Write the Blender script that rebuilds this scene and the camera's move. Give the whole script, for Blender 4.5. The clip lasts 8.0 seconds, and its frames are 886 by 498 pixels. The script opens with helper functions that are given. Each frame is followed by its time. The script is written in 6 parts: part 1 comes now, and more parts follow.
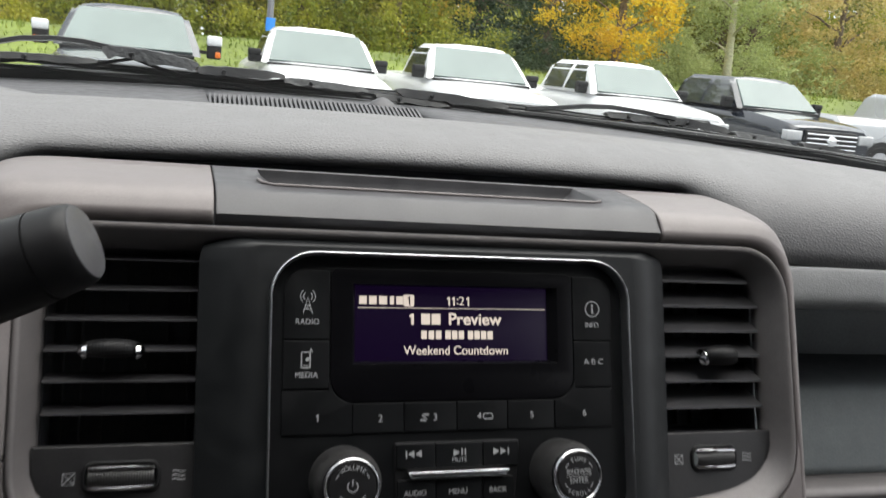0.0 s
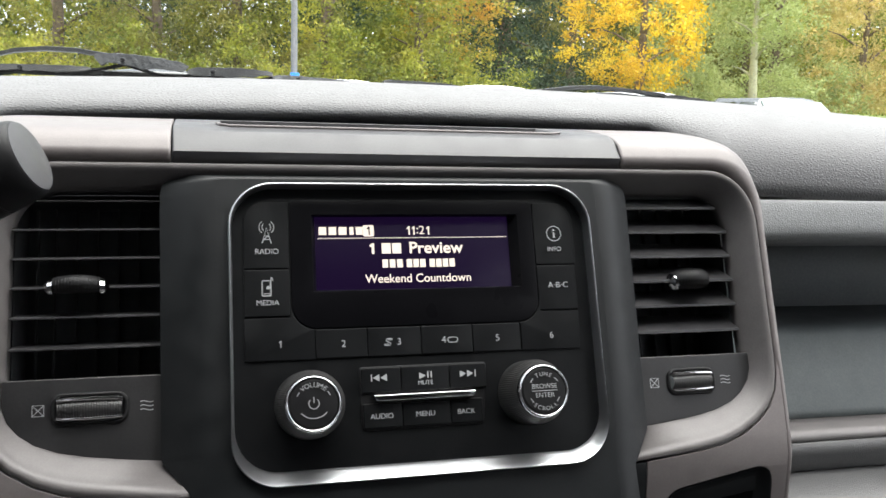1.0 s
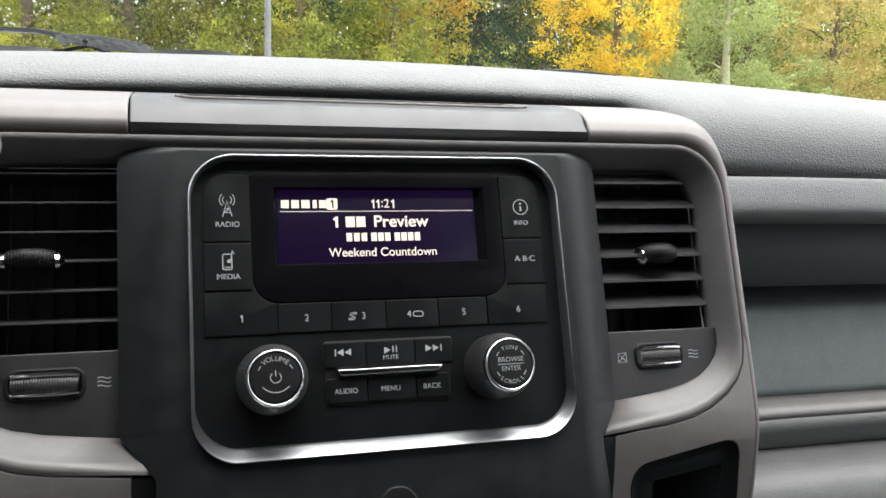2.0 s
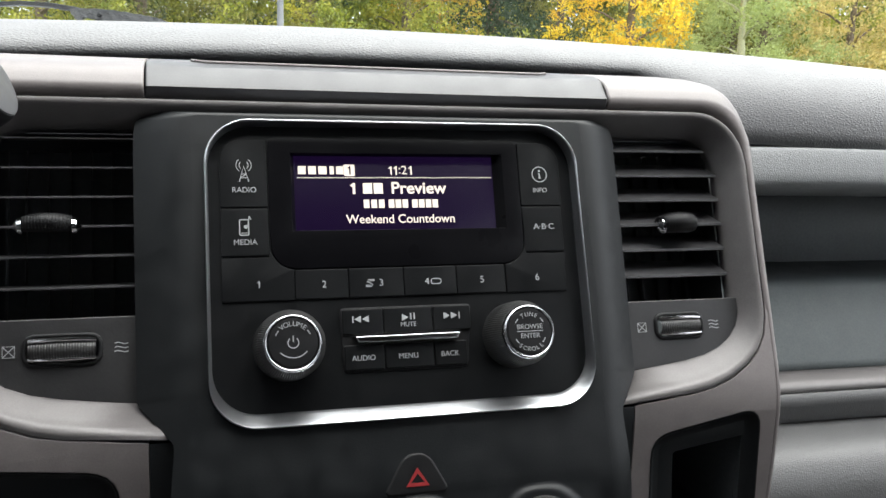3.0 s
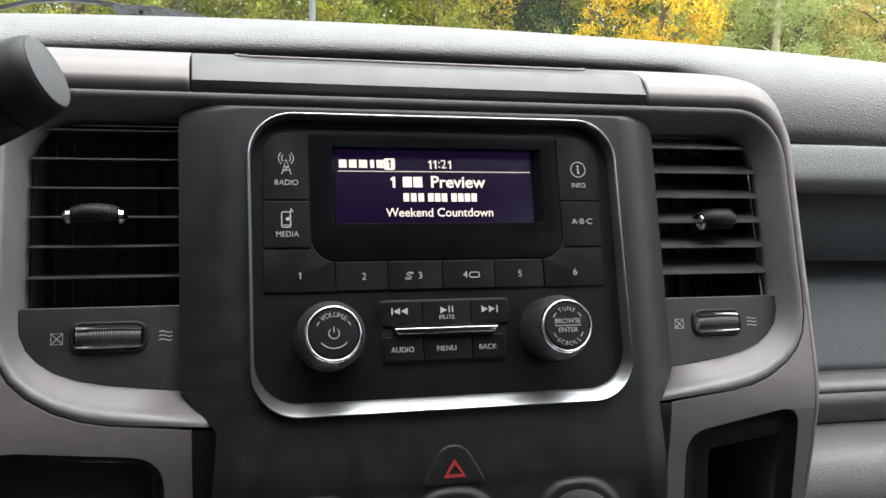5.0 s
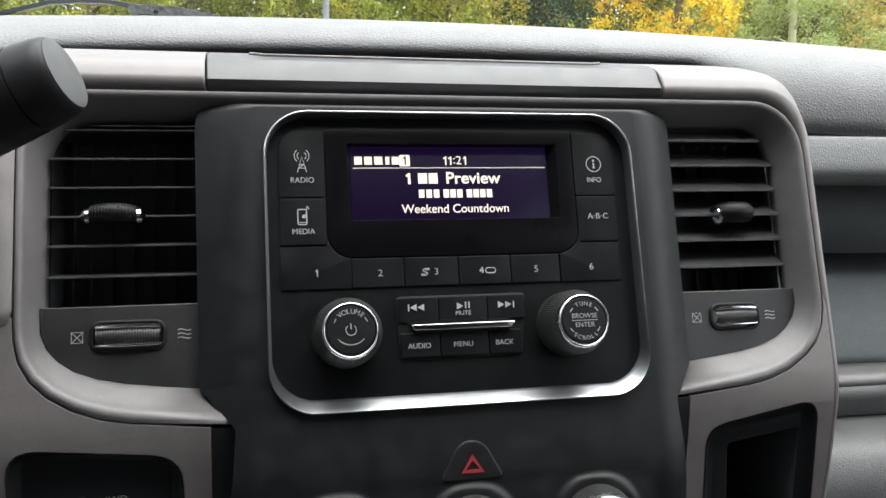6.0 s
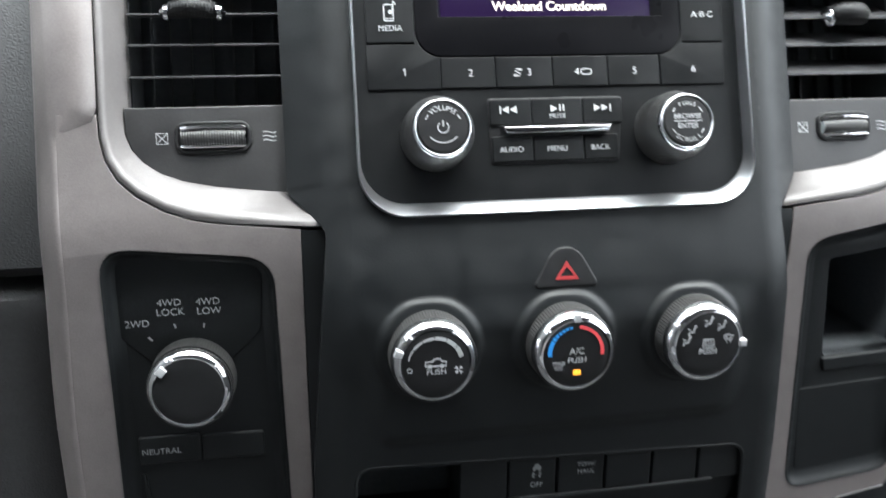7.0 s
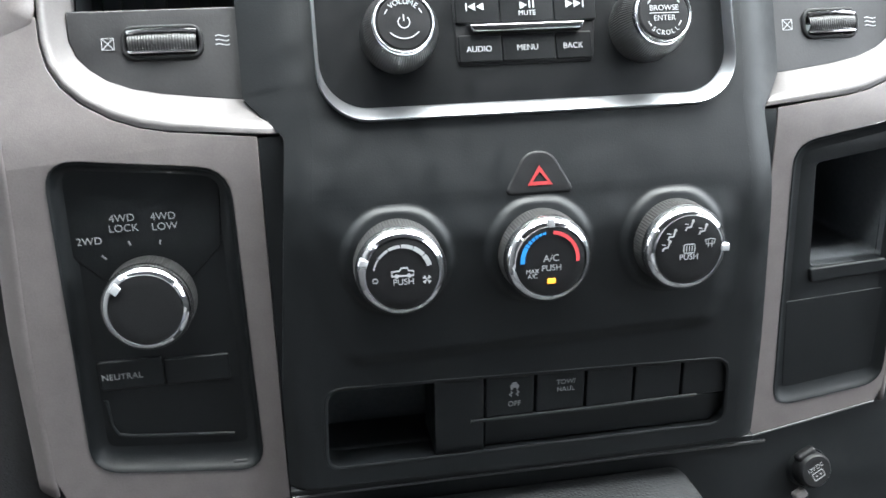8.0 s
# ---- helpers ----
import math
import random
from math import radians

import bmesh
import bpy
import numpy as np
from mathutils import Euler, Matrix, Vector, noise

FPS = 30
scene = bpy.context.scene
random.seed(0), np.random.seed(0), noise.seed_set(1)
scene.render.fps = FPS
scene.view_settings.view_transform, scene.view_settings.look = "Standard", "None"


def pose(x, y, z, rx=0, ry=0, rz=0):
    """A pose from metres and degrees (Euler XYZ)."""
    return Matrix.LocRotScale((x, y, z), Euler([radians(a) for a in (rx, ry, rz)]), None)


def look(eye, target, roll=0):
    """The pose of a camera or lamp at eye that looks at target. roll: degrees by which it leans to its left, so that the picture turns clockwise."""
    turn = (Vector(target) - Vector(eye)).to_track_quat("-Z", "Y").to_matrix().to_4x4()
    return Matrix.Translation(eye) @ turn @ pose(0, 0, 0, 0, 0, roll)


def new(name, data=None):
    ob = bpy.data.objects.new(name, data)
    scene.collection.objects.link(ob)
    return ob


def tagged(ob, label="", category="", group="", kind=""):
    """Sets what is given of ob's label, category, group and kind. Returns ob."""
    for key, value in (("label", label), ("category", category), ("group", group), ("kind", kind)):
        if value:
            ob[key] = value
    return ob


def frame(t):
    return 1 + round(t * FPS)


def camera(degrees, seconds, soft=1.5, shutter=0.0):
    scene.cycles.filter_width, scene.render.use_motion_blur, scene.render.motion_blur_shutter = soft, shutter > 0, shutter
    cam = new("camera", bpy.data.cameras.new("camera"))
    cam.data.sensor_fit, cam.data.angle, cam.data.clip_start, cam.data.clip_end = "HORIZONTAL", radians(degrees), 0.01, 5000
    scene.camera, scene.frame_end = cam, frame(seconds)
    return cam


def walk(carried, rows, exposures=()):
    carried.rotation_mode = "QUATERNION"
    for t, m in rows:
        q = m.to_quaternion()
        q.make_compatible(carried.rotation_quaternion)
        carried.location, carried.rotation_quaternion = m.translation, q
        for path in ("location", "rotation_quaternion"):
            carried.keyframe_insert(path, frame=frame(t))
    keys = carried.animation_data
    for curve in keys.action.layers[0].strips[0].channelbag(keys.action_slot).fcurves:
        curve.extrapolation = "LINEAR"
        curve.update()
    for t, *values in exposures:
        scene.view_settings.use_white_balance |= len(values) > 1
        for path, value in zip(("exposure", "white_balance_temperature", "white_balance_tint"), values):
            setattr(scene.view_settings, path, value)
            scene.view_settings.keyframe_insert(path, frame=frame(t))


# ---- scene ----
cam = camera(53.6, 8.0, shutter=0.4)
PATH = [
    (0, (-0.165, 0.089, 1.6), (0.437, 1.952, 1.192), 5.8),
    (0.2, (-0.164, 0.059, 1.587), (0.413, 1.933, 1.194), 4.6),
    (0.5, (-0.144, 0.054, 1.563), (0.434, 1.925, 1.157), 3.2),
    (0.8, (-0.133, 0.053, 1.539), (0.411, 1.953, 1.236), 3.5),
    (1, (-0.122, 0.055, 1.536), (0.401, 1.959, 1.222), 1.8),
    (2.3, (-0.114, 0.06, 1.514), (0.466, 1.945, 1.186), 1.9),
    (2.5, (-0.115, 0.062, 1.51), (0.454, 1.95, 1.173), 1.9),
    (3, (-0.116, 0.062, 1.51), (0.432, 1.953, 1.155), 1.7),
    (3.5, (-0.117, 0.061, 1.509), (0.414, 1.956, 1.155), 1.7),
    (4, (-0.118, 0.061, 1.508), (0.387, 1.964, 1.155), 1.6),
    (5.5, (-0.124, 0.059, 1.508), (0.354, 1.966, 1.143), 1.9),
    (6, (-0.123, 0.059, 1.508), (0.327, 1.972, 1.137), 1.2),
    (6.2, (-0.127, 0.062, 1.506), (0.308, 1.974, 1.115), 1.1),
    (6.4, (-0.123, 0.067, 1.491), (0.249, 1.992, 1.101), -0.3),
    (6.5, (-0.128, 0.071, 1.476), (0.227, 1.996, 1.063), -0.1),
    (6.7, (-0.136, 0.088, 1.462), (0.218, 1.978, 0.914), 1.2),
    (6.8, (-0.14, 0.087, 1.459), (0.189, 1.972, 0.877), 1.0),
    (7, (-0.143, 0.072, 1.46), (0.186, 1.942, 0.831), 0.3),
    (7.2, (-0.137, 0.066, 1.439), (0.216, 1.92, 0.775), -0.4),
    (7.3, (-0.137, 0.071, 1.435), (0.221, 1.909, 0.735), 0.1),
    (7.5, (-0.13, 0.079, 1.423), (0.239, 1.911, 0.711), 1.0),
    (8, (-0.126, 0.08, 1.423), (0.204, 1.925, 0.726), -1.0),
]
EXPOSURES = [(0, 0.9, 6600, 12), (0.5, 1.18, 6550, 11), (1.0, 1.62, 6550, 11), (2.5, 1.6, 6470, 10), (3.5, 1.74, 6450, 10), (4.2, 1.74, 6450, 10), (5.5, 1.62, 6430, 10), (6.2, 1.65, 6380, 9), (6.5, 1.95, 6320, 9), (6.8, 2.5, 6250, 8), (7.2, 3.35, 6200, 7), (8, 3.55, 6180, 7)]
walk(cam, [(t, look(eye, target, roll)) for t, eye, target, roll in PATH], EXPOSURES)

# ---- light ----
world = bpy.data.worlds.new("overcast_sky")
scene.world = world
world.use_nodes = True
wn, wl = world.node_tree.nodes, world.node_tree.links
sky = wn.new("ShaderNodeTexSky")
sky.sky_type, sky.sun_disc = "NISHITA", False
sky.sun_elevation, sky.sun_rotation = radians(75.1), radians(90)
pale = wn.new("ShaderNodeHueSaturation")
pale.inputs["Saturation"].default_value = 0.15
wl.new(sky.outputs[0], pale.inputs["Color"])
cloud = wn.new("ShaderNodeMixRGB")
cloud.inputs["Fac"].default_value = 0.7
cloud.inputs[2].default_value = (5.8, 6.05, 6.35, 1)
wl.new(pale.outputs[0], cloud.inputs[1])
wl.new(cloud.outputs[0], wn["Background"].inputs["Color"])
wn["Background"].inputs["Strength"].default_value = 0.15
sun = new("sun", bpy.data.lights.new("sun", "SUN"))
sun.data.energy, sun.data.angle, sun.data.color = 3.2, radians(80), (1.0, 0.97, 0.93)
sun.matrix_world = look((3.7, 0, 13.9), (0, 0, 0))


# ---- materials ----
def mat(name, color, rough=0.5, metal=0.0, vary=0.1, bump=0.0, size=0.002, kind="noise", spec=0.5, coat=0.0, rvar=0.08, emit=0.0, wide_grain=1.0):
    """A surface with colour changes at two scales and a fine relief of that size in metres."""
    m = bpy.data.materials.new(name)
    m.use_nodes = True
    n, l = m.node_tree.nodes, m.node_tree.links
    b = n["Principled BSDF"]
    b.inputs["Metallic"].default_value = metal
    b.inputs["Specular IOR Level"].default_value = spec
    b.inputs["Coat Weight"].default_value = coat
    where = n.new("ShaderNodeTexCoord").outputs["Object"]

    def noise_at(scale, detail=3.0):
        t = n.new("ShaderNodeTexNoise")
        t.inputs["Scale"].default_value, t.inputs["Detail"].default_value = scale, detail
        l.new(where, t.inputs["Vector"])
        return t.outputs["Fac"]

    def mapped(fac, lo, hi):
        r = n.new("ShaderNodeMapRange")
        r.inputs["From Min"].default_value, r.inputs["From Max"].default_value = 0.3, 0.7
        r.inputs["To Min"].default_value, r.inputs["To Max"].default_value = lo, hi
        l.new(fac, r.inputs["Value"])
        return r.outputs[0]
    wide, fine = noise_at(0.06 / size), noise_at(0.7 / size, 2.0)
    both = n.new("ShaderNodeMath")
    both.operation = "MULTIPLY"
    l.new(mapped(wide, 1 - vary, 1 + vary), both.inputs[0])
    l.new(mapped(fine, 1 - vary, 1 + vary), both.inputs[1])
    mix = n.new("ShaderNodeVectorMath")
    mix.operation = "SCALE"
    mix.inputs[0].default_value = [c * (0.08 if emit else 1) for c in color]
    l.new(both.outputs[0], mix.inputs["Scale"])
    l.new(mix.outputs[0], b.inputs["Base Color"])
    l.new(mapped(wide, max(0.02, rough - rvar), min(1, rough + rvar)), b.inputs["Roughness"])
    if emit:
        b.inputs["Emission Color"].default_value = (*color, 1)
        b.inputs["Emission Strength"].default_value = emit
    if bump:
        if kind == "leather":
            t = n.new("ShaderNodeTexVoronoi")
            t.feature = "DISTANCE_TO_EDGE"
            t.inputs["Scale"].default_value = 1 / size
            warp = n.new("ShaderNodeTexNoise")
            warp.inputs["Scale"].default_value = 0.5 / size
            l.new(where, warp.inputs["Vector"])
            add = n.new("ShaderNodeMixRGB")
            add.blend_type = "ADD"
            add.inputs["Fac"].default_value = size * 1.2
            l.new(where, add.inputs[1])
            l.new(warp.outputs["Color"], add.inputs[2])
            pull = n.new("ShaderNodeVectorMath")
            pull.operation = "MULTIPLY"
            pull.inputs[1].default_value = (1 / wide_grain, 1, 1)
            l.new(add.outputs[0], pull.inputs[0])
            l.new(pull.outputs[0], t.inputs["Vector"])
            crease = n.new("ShaderNodeMapRange")
            crease.interpolation_type = "SMOOTHSTEP"
            crease.inputs["From Max"].default_value = 0.42
            l.new(t.outputs["Distance"], crease.inputs["Value"])
            height = crease.outputs[0]
        else:
            height = noise_at(1 / size, 2.0)
        bp = n.new("ShaderNodeBump")
        bp.inputs["Strength"].default_value = bump
        bp.inputs["Distance"].default_value = size * 0.35
        l.new(height, bp.inputs["Height"])
        l.new(bp.outputs[0], b.inputs["Normal"])
    return m


def leafy(name, colors):
    """Foliage: one of several colours for each clump, light passing through a little."""
    m = bpy.data.materials.new(name)
    m.use_nodes = True
    n, l = m.node_tree.nodes, m.node_tree.links
    b = n["Principled BSDF"]
    ramp = n.new("ShaderNodeValToRGB")
    ramp.color_ramp.interpolation = "LINEAR"
    while len(ramp.color_ramp.elements) < len(colors):
        ramp.color_ramp.elements.new(0.5)
    for i, c in enumerate(colors):
        ramp.color_ramp.elements[i].position = i / (len(colors) - 1)
        ramp.color_ramp.elements[i].color = (*[min(0.92, 1.16 * v) for v in c], 1)
    geo = n.new("ShaderNodeNewGeometry")
    where = n.new("ShaderNodeTexCoord").outputs["Object"]
    t = n.new("ShaderNodeTexNoise")
    t.inputs["Scale"].default_value = 0.45
    l.new(where, t.inputs["Vector"])
    mix = n.new("ShaderNodeMath")
    mix.operation = "MULTIPLY_ADD"
    l.new(geo.outputs["Random Per Island"], mix.inputs[0])
    mix.inputs[1].default_value = 0.3
    sub = n.new("ShaderNodeMath")
    sub.operation = "MULTIPLY_ADD"
    l.new(t.outputs["Fac"], sub.inputs[0])
    sub.inputs[1].default_value, sub.inputs[2].default_value = 1.9, -0.68
    l.new(sub.outputs[0], mix.inputs[2])
    l.new(mix.outputs[0], ramp.inputs[0])
    l.new(ramp.outputs[0], b.inputs["Base Color"])
    b.inputs["Roughness"].default_value = 0.6
    tr = n.new("ShaderNodeBsdfTranslucent")
    l.new(ramp.outputs[0], tr.inputs["Color"])
    sh = n.new("ShaderNodeMixShader")
    sh.inputs[0].default_value = 0.42
    l.new(b.outputs[0], sh.inputs[1])
    l.new(tr.outputs[0], sh.inputs[2])
    l.new(sh.outputs[0], n["Material Output"].inputs["Surface"])
    return m


def clear(name, tint, gloss=0.04):
    """Clean thin glass."""
    m = bpy.data.materials.new(name)
    m.use_nodes = True
    n, l = m.node_tree.nodes, m.node_tree.links
    a, g, mixer = n.new("ShaderNodeBsdfTransparent"), n.new("ShaderNodeBsdfGlossy"), n.new("ShaderNodeMixShader")
    a.inputs["Color"].default_value = (*tint, 1)
    g.inputs["Roughness"].default_value = 0.02
    mixer.inputs[0].default_value = gloss
    l.new(a.outputs[0], mixer.inputs[1])
    l.new(g.outputs[0], mixer.inputs[2])
    l.new(mixer.outputs[0], n["Material Output"].inputs["Surface"])
    return m


PAD = mat("padded_grey_vinyl", (0.145, 0.147, 0.149), 0.58, bump=0.5, size=0.0019, kind="leather", vary=0.03, spec=0.4, wide_grain=1.7)
PADDARK = mat("dark_grained_vinyl", (0.05, 0.051, 0.053), 0.55, bump=0.25, size=0.0022, kind="leather", vary=0.05, spec=0.25)
GLOVE = mat("grained_glove_box_vinyl", (0.085, 0.086, 0.087), 0.42, bump=0.25, size=0.0019, kind="leather", vary=0.05, spec=0.5)
DIM = mat("dim_shelf_plastic", (0.11, 0.12, 0.122), 0.7, bump=0.2, size=0.002)
DECK = mat("smooth_grey_plastic", (0.055, 0.056, 0.06), 0.5, bump=0.15, size=0.0009)
SATIN = mat("satin_grey_trim", (0.156, 0.141, 0.138), 0.42, metal=0.15, bump=0.3, size=0.0007, vary=0.07, rvar=0.04)
VFRAME = mat("dark_satin_vent_frame", (0.138, 0.130, 0.129), 0.46, metal=0.15, bump=0.3, size=0.0007, vary=0.07, rvar=0.04)
MIDSTRIP = mat("dark_satin_strip", (0.045, 0.045, 0.048), 0.44, bump=0.15, size=0.0008)
BEZEL = mat("black_matte_bezel", (0.0061, 0.0073, 0.0082), 0.48, bump=0.25, size=0.0008, spec=0.32, vary=0.12)
FACE = mat("black_radio_plastic", (0.0055, 0.0060, 0.0066), 0.46, bump=0.1, size=0.0007, spec=0.14)
GLASSY = mat("gloss_black_display_cover", (0.0036, 0.0036, 0.0044), 0.3, rvar=0.03, spec=0.1)
RUBBER = mat("black_rubber", (0.013, 0.013, 0.014), 0.65, bump=0.3, size=0.001, spec=0.2)
# VENT and DARK: blacks lifted in colour to stand in for veiling glare.
VENT = mat("glare_lifted_black_plastic", (0.065, 0.068, 0.072), 0.5, bump=0.1, size=0.001)
VANE = mat("grey_vane_plastic", (0.036, 0.036, 0.038), 0.38, bump=0.1, size=0.001)
DARK = mat("glare_lifted_dark_plastic", (0.08, 0.086, 0.092), 0.8, size=0.002)
WALLGREY = mat("dark_grey_door_trim", (0.08, 0.08, 0.082), 0.6, bump=0.3, size=0.002)
VFACE = mat("black_vent_plate", (0.019, 0.019, 0.02), 0.45, bump=0.2, size=0.001)
FASCIA = mat("dark_grey_fascia", (0.215, 0.222, 0.224), 0.5, bump=0.35, size=0.0018, kind="leather", vary=0.05)
LOWER = mat("slate_grey_panel", (0.095, 0.107, 0.110), 0.6, bump=0.2, size=0.0012, spec=0.25)
CHROME = mat("chrome", (0.85, 0.86, 0.88), 0.08, metal=1.0, vary=0.02, rvar=0.03)
BRUSHED = mat("satin_chrome", (0.62, 0.635, 0.66), 0.34, metal=1.0, vary=0.02, rvar=0.02)
KNOB = mat("soft_black_knob", (0.010, 0.0102, 0.011), 0.45, bump=0.15, size=0.0006, spec=0.25)
DRAWER = mat("dark_grained_pad", (0.022, 0.023, 0.024), 0.6, bump=0.35, size=0.0026, kind="leather", spec=0.25)
RING = mat("dull_ring_metal", (0.6, 0.6, 0.62), 0.16, metal=1.0, vary=0.02, rvar=0.03)
GRIP = mat("ribbed_grey_grip", (0.026, 0.026, 0.026), 0.42, bump=0.1, size=0.0006)
INK = mat("white_print", (0.35, 0.36, 0.37), 0.6, vary=0.08, size=0.001)
DIMINK = mat("grey_print", (0.25, 0.255, 0.26), 0.6, vary=0.08, size=0.001)
RED = mat("red_print", (0.25, 0.018, 0.02), 0.5, size=0.001)
BLUE = mat("blue_print", (0.03, 0.26, 0.66), 0.5, size=0.001)
REDARC = mat("dull_red_print", (0.6, 0.06, 0.07), 0.5, size=0.001)
AMBER = mat("amber_indicator", (1.0, 0.36, 0.03), 0.4, emit=0.32, size=0.001)
SCREEN = mat("purple_display", (0.022, 0.008, 0.055), 0.25, emit=0.11, size=0.03, vary=0.1)
LIT = mat("lit_display_text", (1.0, 0.88, 0.75), 0.5, emit=0.36, vary=0.02, size=0.01)
HEADLINER = mat("grey_headliner_cloth", (0.16, 0.16, 0.162), 0.9, bump=0.2, size=0.003)
CARPET = mat("dark_carpet", (0.04, 0.04, 0.042), 0.95, bump=0.6, size=0.004)
SEAT = mat("dark_grey_seat_cloth", (0.09, 0.09, 0.095), 0.85, bump=0.4, size=0.003)
WIPER = mat("weathered_black_wiper", (0.008, 0.008, 0.009), 0.4, bump=0.2, size=0.004, rvar=0.05, spec=0.35)
WIPERGREY = mat("faded_grey_wiper_cover", (0.022, 0.023, 0.025), 0.5, bump=0.8, size=0.006, vary=0.35)
WINDSHIELD = clear("windshield_glass", (0.95, 0.97, 0.96), 0.03)
ASPHALT = mat("wet_asphalt", (0.05, 0.05, 0.052), 0.35, bump=0.5, size=0.03, vary=0.2, rvar=0.2)
GRASS = mat("autumn_grass", (0.13, 0.17, 0.03), 0.8, bump=0.8, size=0.12, vary=0.3)
BLADE = leafy("grass_blades", [(0.07, 0.11, 0.02), (0.17, 0.22, 0.03), (0.28, 0.27, 0.05)])
BARK = mat("grey_brown_bark", (0.16, 0.12, 0.085), 0.9, bump=0.9, size=0.08, vary=0.25)
PALEBARK = mat("pale_bark", (0.42, 0.40, 0.27), 0.85, bump=0.8, size=0.07, vary=0.2)
WHITE = mat("white_car_paint", (0.78, 0.79, 0.8), 0.25, coat=0.6, vary=0.03, size=0.2)
GREYPAINT = mat("dark_grey_car_paint", (0.035, 0.04, 0.048), 0.25, metal=0.3, coat=0.8, vary=0.05, size=0.2)
NAVY = mat("black_blue_car_paint", (0.012, 0.016, 0.024), 0.22, metal=0.2, coat=0.8, vary=0.05, size=0.2)
SILVER = mat("silver_car_paint", (0.45, 0.46, 0.47), 0.25, metal=0.5, coat=0.6, vary=0.05, size=0.2)
TINTED = mat("reflecting_car_glass", (0.03, 0.04, 0.04), 0.06, spec=0.9, coat=1.0, vary=0.05, size=0.3, rvar=0.02)
# Pale base colour puts the reflected sky into the parked trucks' windshields.
PALEGLASS = mat("windshield_sky_in_colour", (0.125, 0.165, 0.158), 0.12, metal=0.0, spec=0.4, coat=0.1, vary=0.1, size=0.3, rvar=0.02)
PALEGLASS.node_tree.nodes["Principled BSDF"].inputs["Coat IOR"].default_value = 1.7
TYRE = mat("tyre_rubber", (0.02, 0.02, 0.02), 0.8, bump=0.3, size=0.02)
ALLOY = mat("alloy_rim", (0.5, 0.5, 0.52), 0.3, metal=0.9, size=0.05)
LAMP = mat("headlamp_lens", (0.42, 0.43, 0.44), 0.15, coat=0.6, size=0.05)
ORANGE = mat("orange_marker_lens", (0.8, 0.2, 0.03), 0.3, size=0.05)
POLE = mat("grey_lamp_post", (0.2, 0.2, 0.21), 0.5, metal=0.3, size=0.05)
BANNER = mat("blue_sign", (0.02, 0.2, 0.6), 0.5, size=0.05)


# ---- building helpers ----
SIN, COS = math.sin(radians(20.4)), math.cos(radians(20.4))


def bend(v0, v1, y_top, z_top):
    """A section that leans back by 20.4 degrees above v1 and stands upright below v0, through (y_top, z_top) at v1."""
    vs = np.arange(-0.25, 0.32, 0.0005)
    lean = np.array([radians(20.4) * smoothstep(v0, v1, v) for v in vs])
    k = int(np.argmin(abs(vs - v1)))
    ys, zs = np.cumsum(np.sin(lean)) * 0.0005, np.cumsum(np.cos(lean)) * 0.0005
    return vs, ys - ys[k] + y_top, zs - zs[k] + z_top, lean


def smoothstep(a, b, x):
    t = max(0.0, min(1.0, (x - a) / (b - a)))
    return t * t * (3 - 2 * t)


FRONT = bend(-0.032, 0.012, 0.5 + 0.012 * SIN, 1.3 + 0.012 * COS)
SIDES = bend(0.01, 0.05, 0.5 + 0.05 * SIN + 0.006 * COS, 1.3 + 0.05 * COS - 0.006 * SIN)


def placed(section, u, v, w):
    vs, ys, zs, lean = section
    a = np.interp(v, vs, lean)
    return Vector((u, np.interp(v, vs, ys) - w * math.cos(a), np.interp(v, vs, zs) + w * math.sin(a)))


def panel(u, v, w=0.0):
    """The centre panel: u right, v up along it, w towards the cabin."""
    return placed(FRONT, u, v, w)


def column(u, v, w=0.0):
    """The grey columns beside it, set back a little and upright to a greater height."""
    return placed(SIDES, u, v, w)


def flat(u, v, w=0.0):
    return Vector((u, v, w))


def thing(name, label, category, at=(0, 0, 0), group="", kind=""):
    ob = new(name)
    ob.empty_display_size = 0.02
    ob.matrix_basis = Matrix.Translation(at)
    return tagged(ob, label, category, group, kind)


def finish(name, bm, material, smooth=35):
    me = bpy.data.meshes.new(name)
    bmesh.ops.recalc_face_normals(bm, faces=bm.faces)
    bm.to_mesh(me)
    bm.free()
    me.materials.append(material)
    if smooth:
        me.shade_smooth()
        me.set_sharp_from_angle(angle=radians(smooth))
    return me


def part(name, bm, material, parent, label="", smooth=35, weighted=False):
    """Links a bmesh, drawn in the world's coordinates, as one mesh under a thing or a part."""
    ob = new(name, finish(name, bm, material, smooth))
    ob.parent = parent
    top = parent
    while top.parent:
        top = top.parent
    if not parent.parent:
        ob.matrix_parent_inverse = top.matrix_basis.inverted()
    if label:
        ob["label"] = label
    if weighted:
        ob.modifiers.new("even", "WEIGHTED_NORMAL").keep_sharp = True
    return ob


def solo(name, bm, material, label, category, kind="", smooth=35, group="", weighted=False):
    ob = tagged(new(name, finish(name, bm, material, smooth)), label, category, group, kind)
    if weighted:
        ob.modifiers.new("even", "WEIGHTED_NORMAL").keep_sharp = True
    return ob


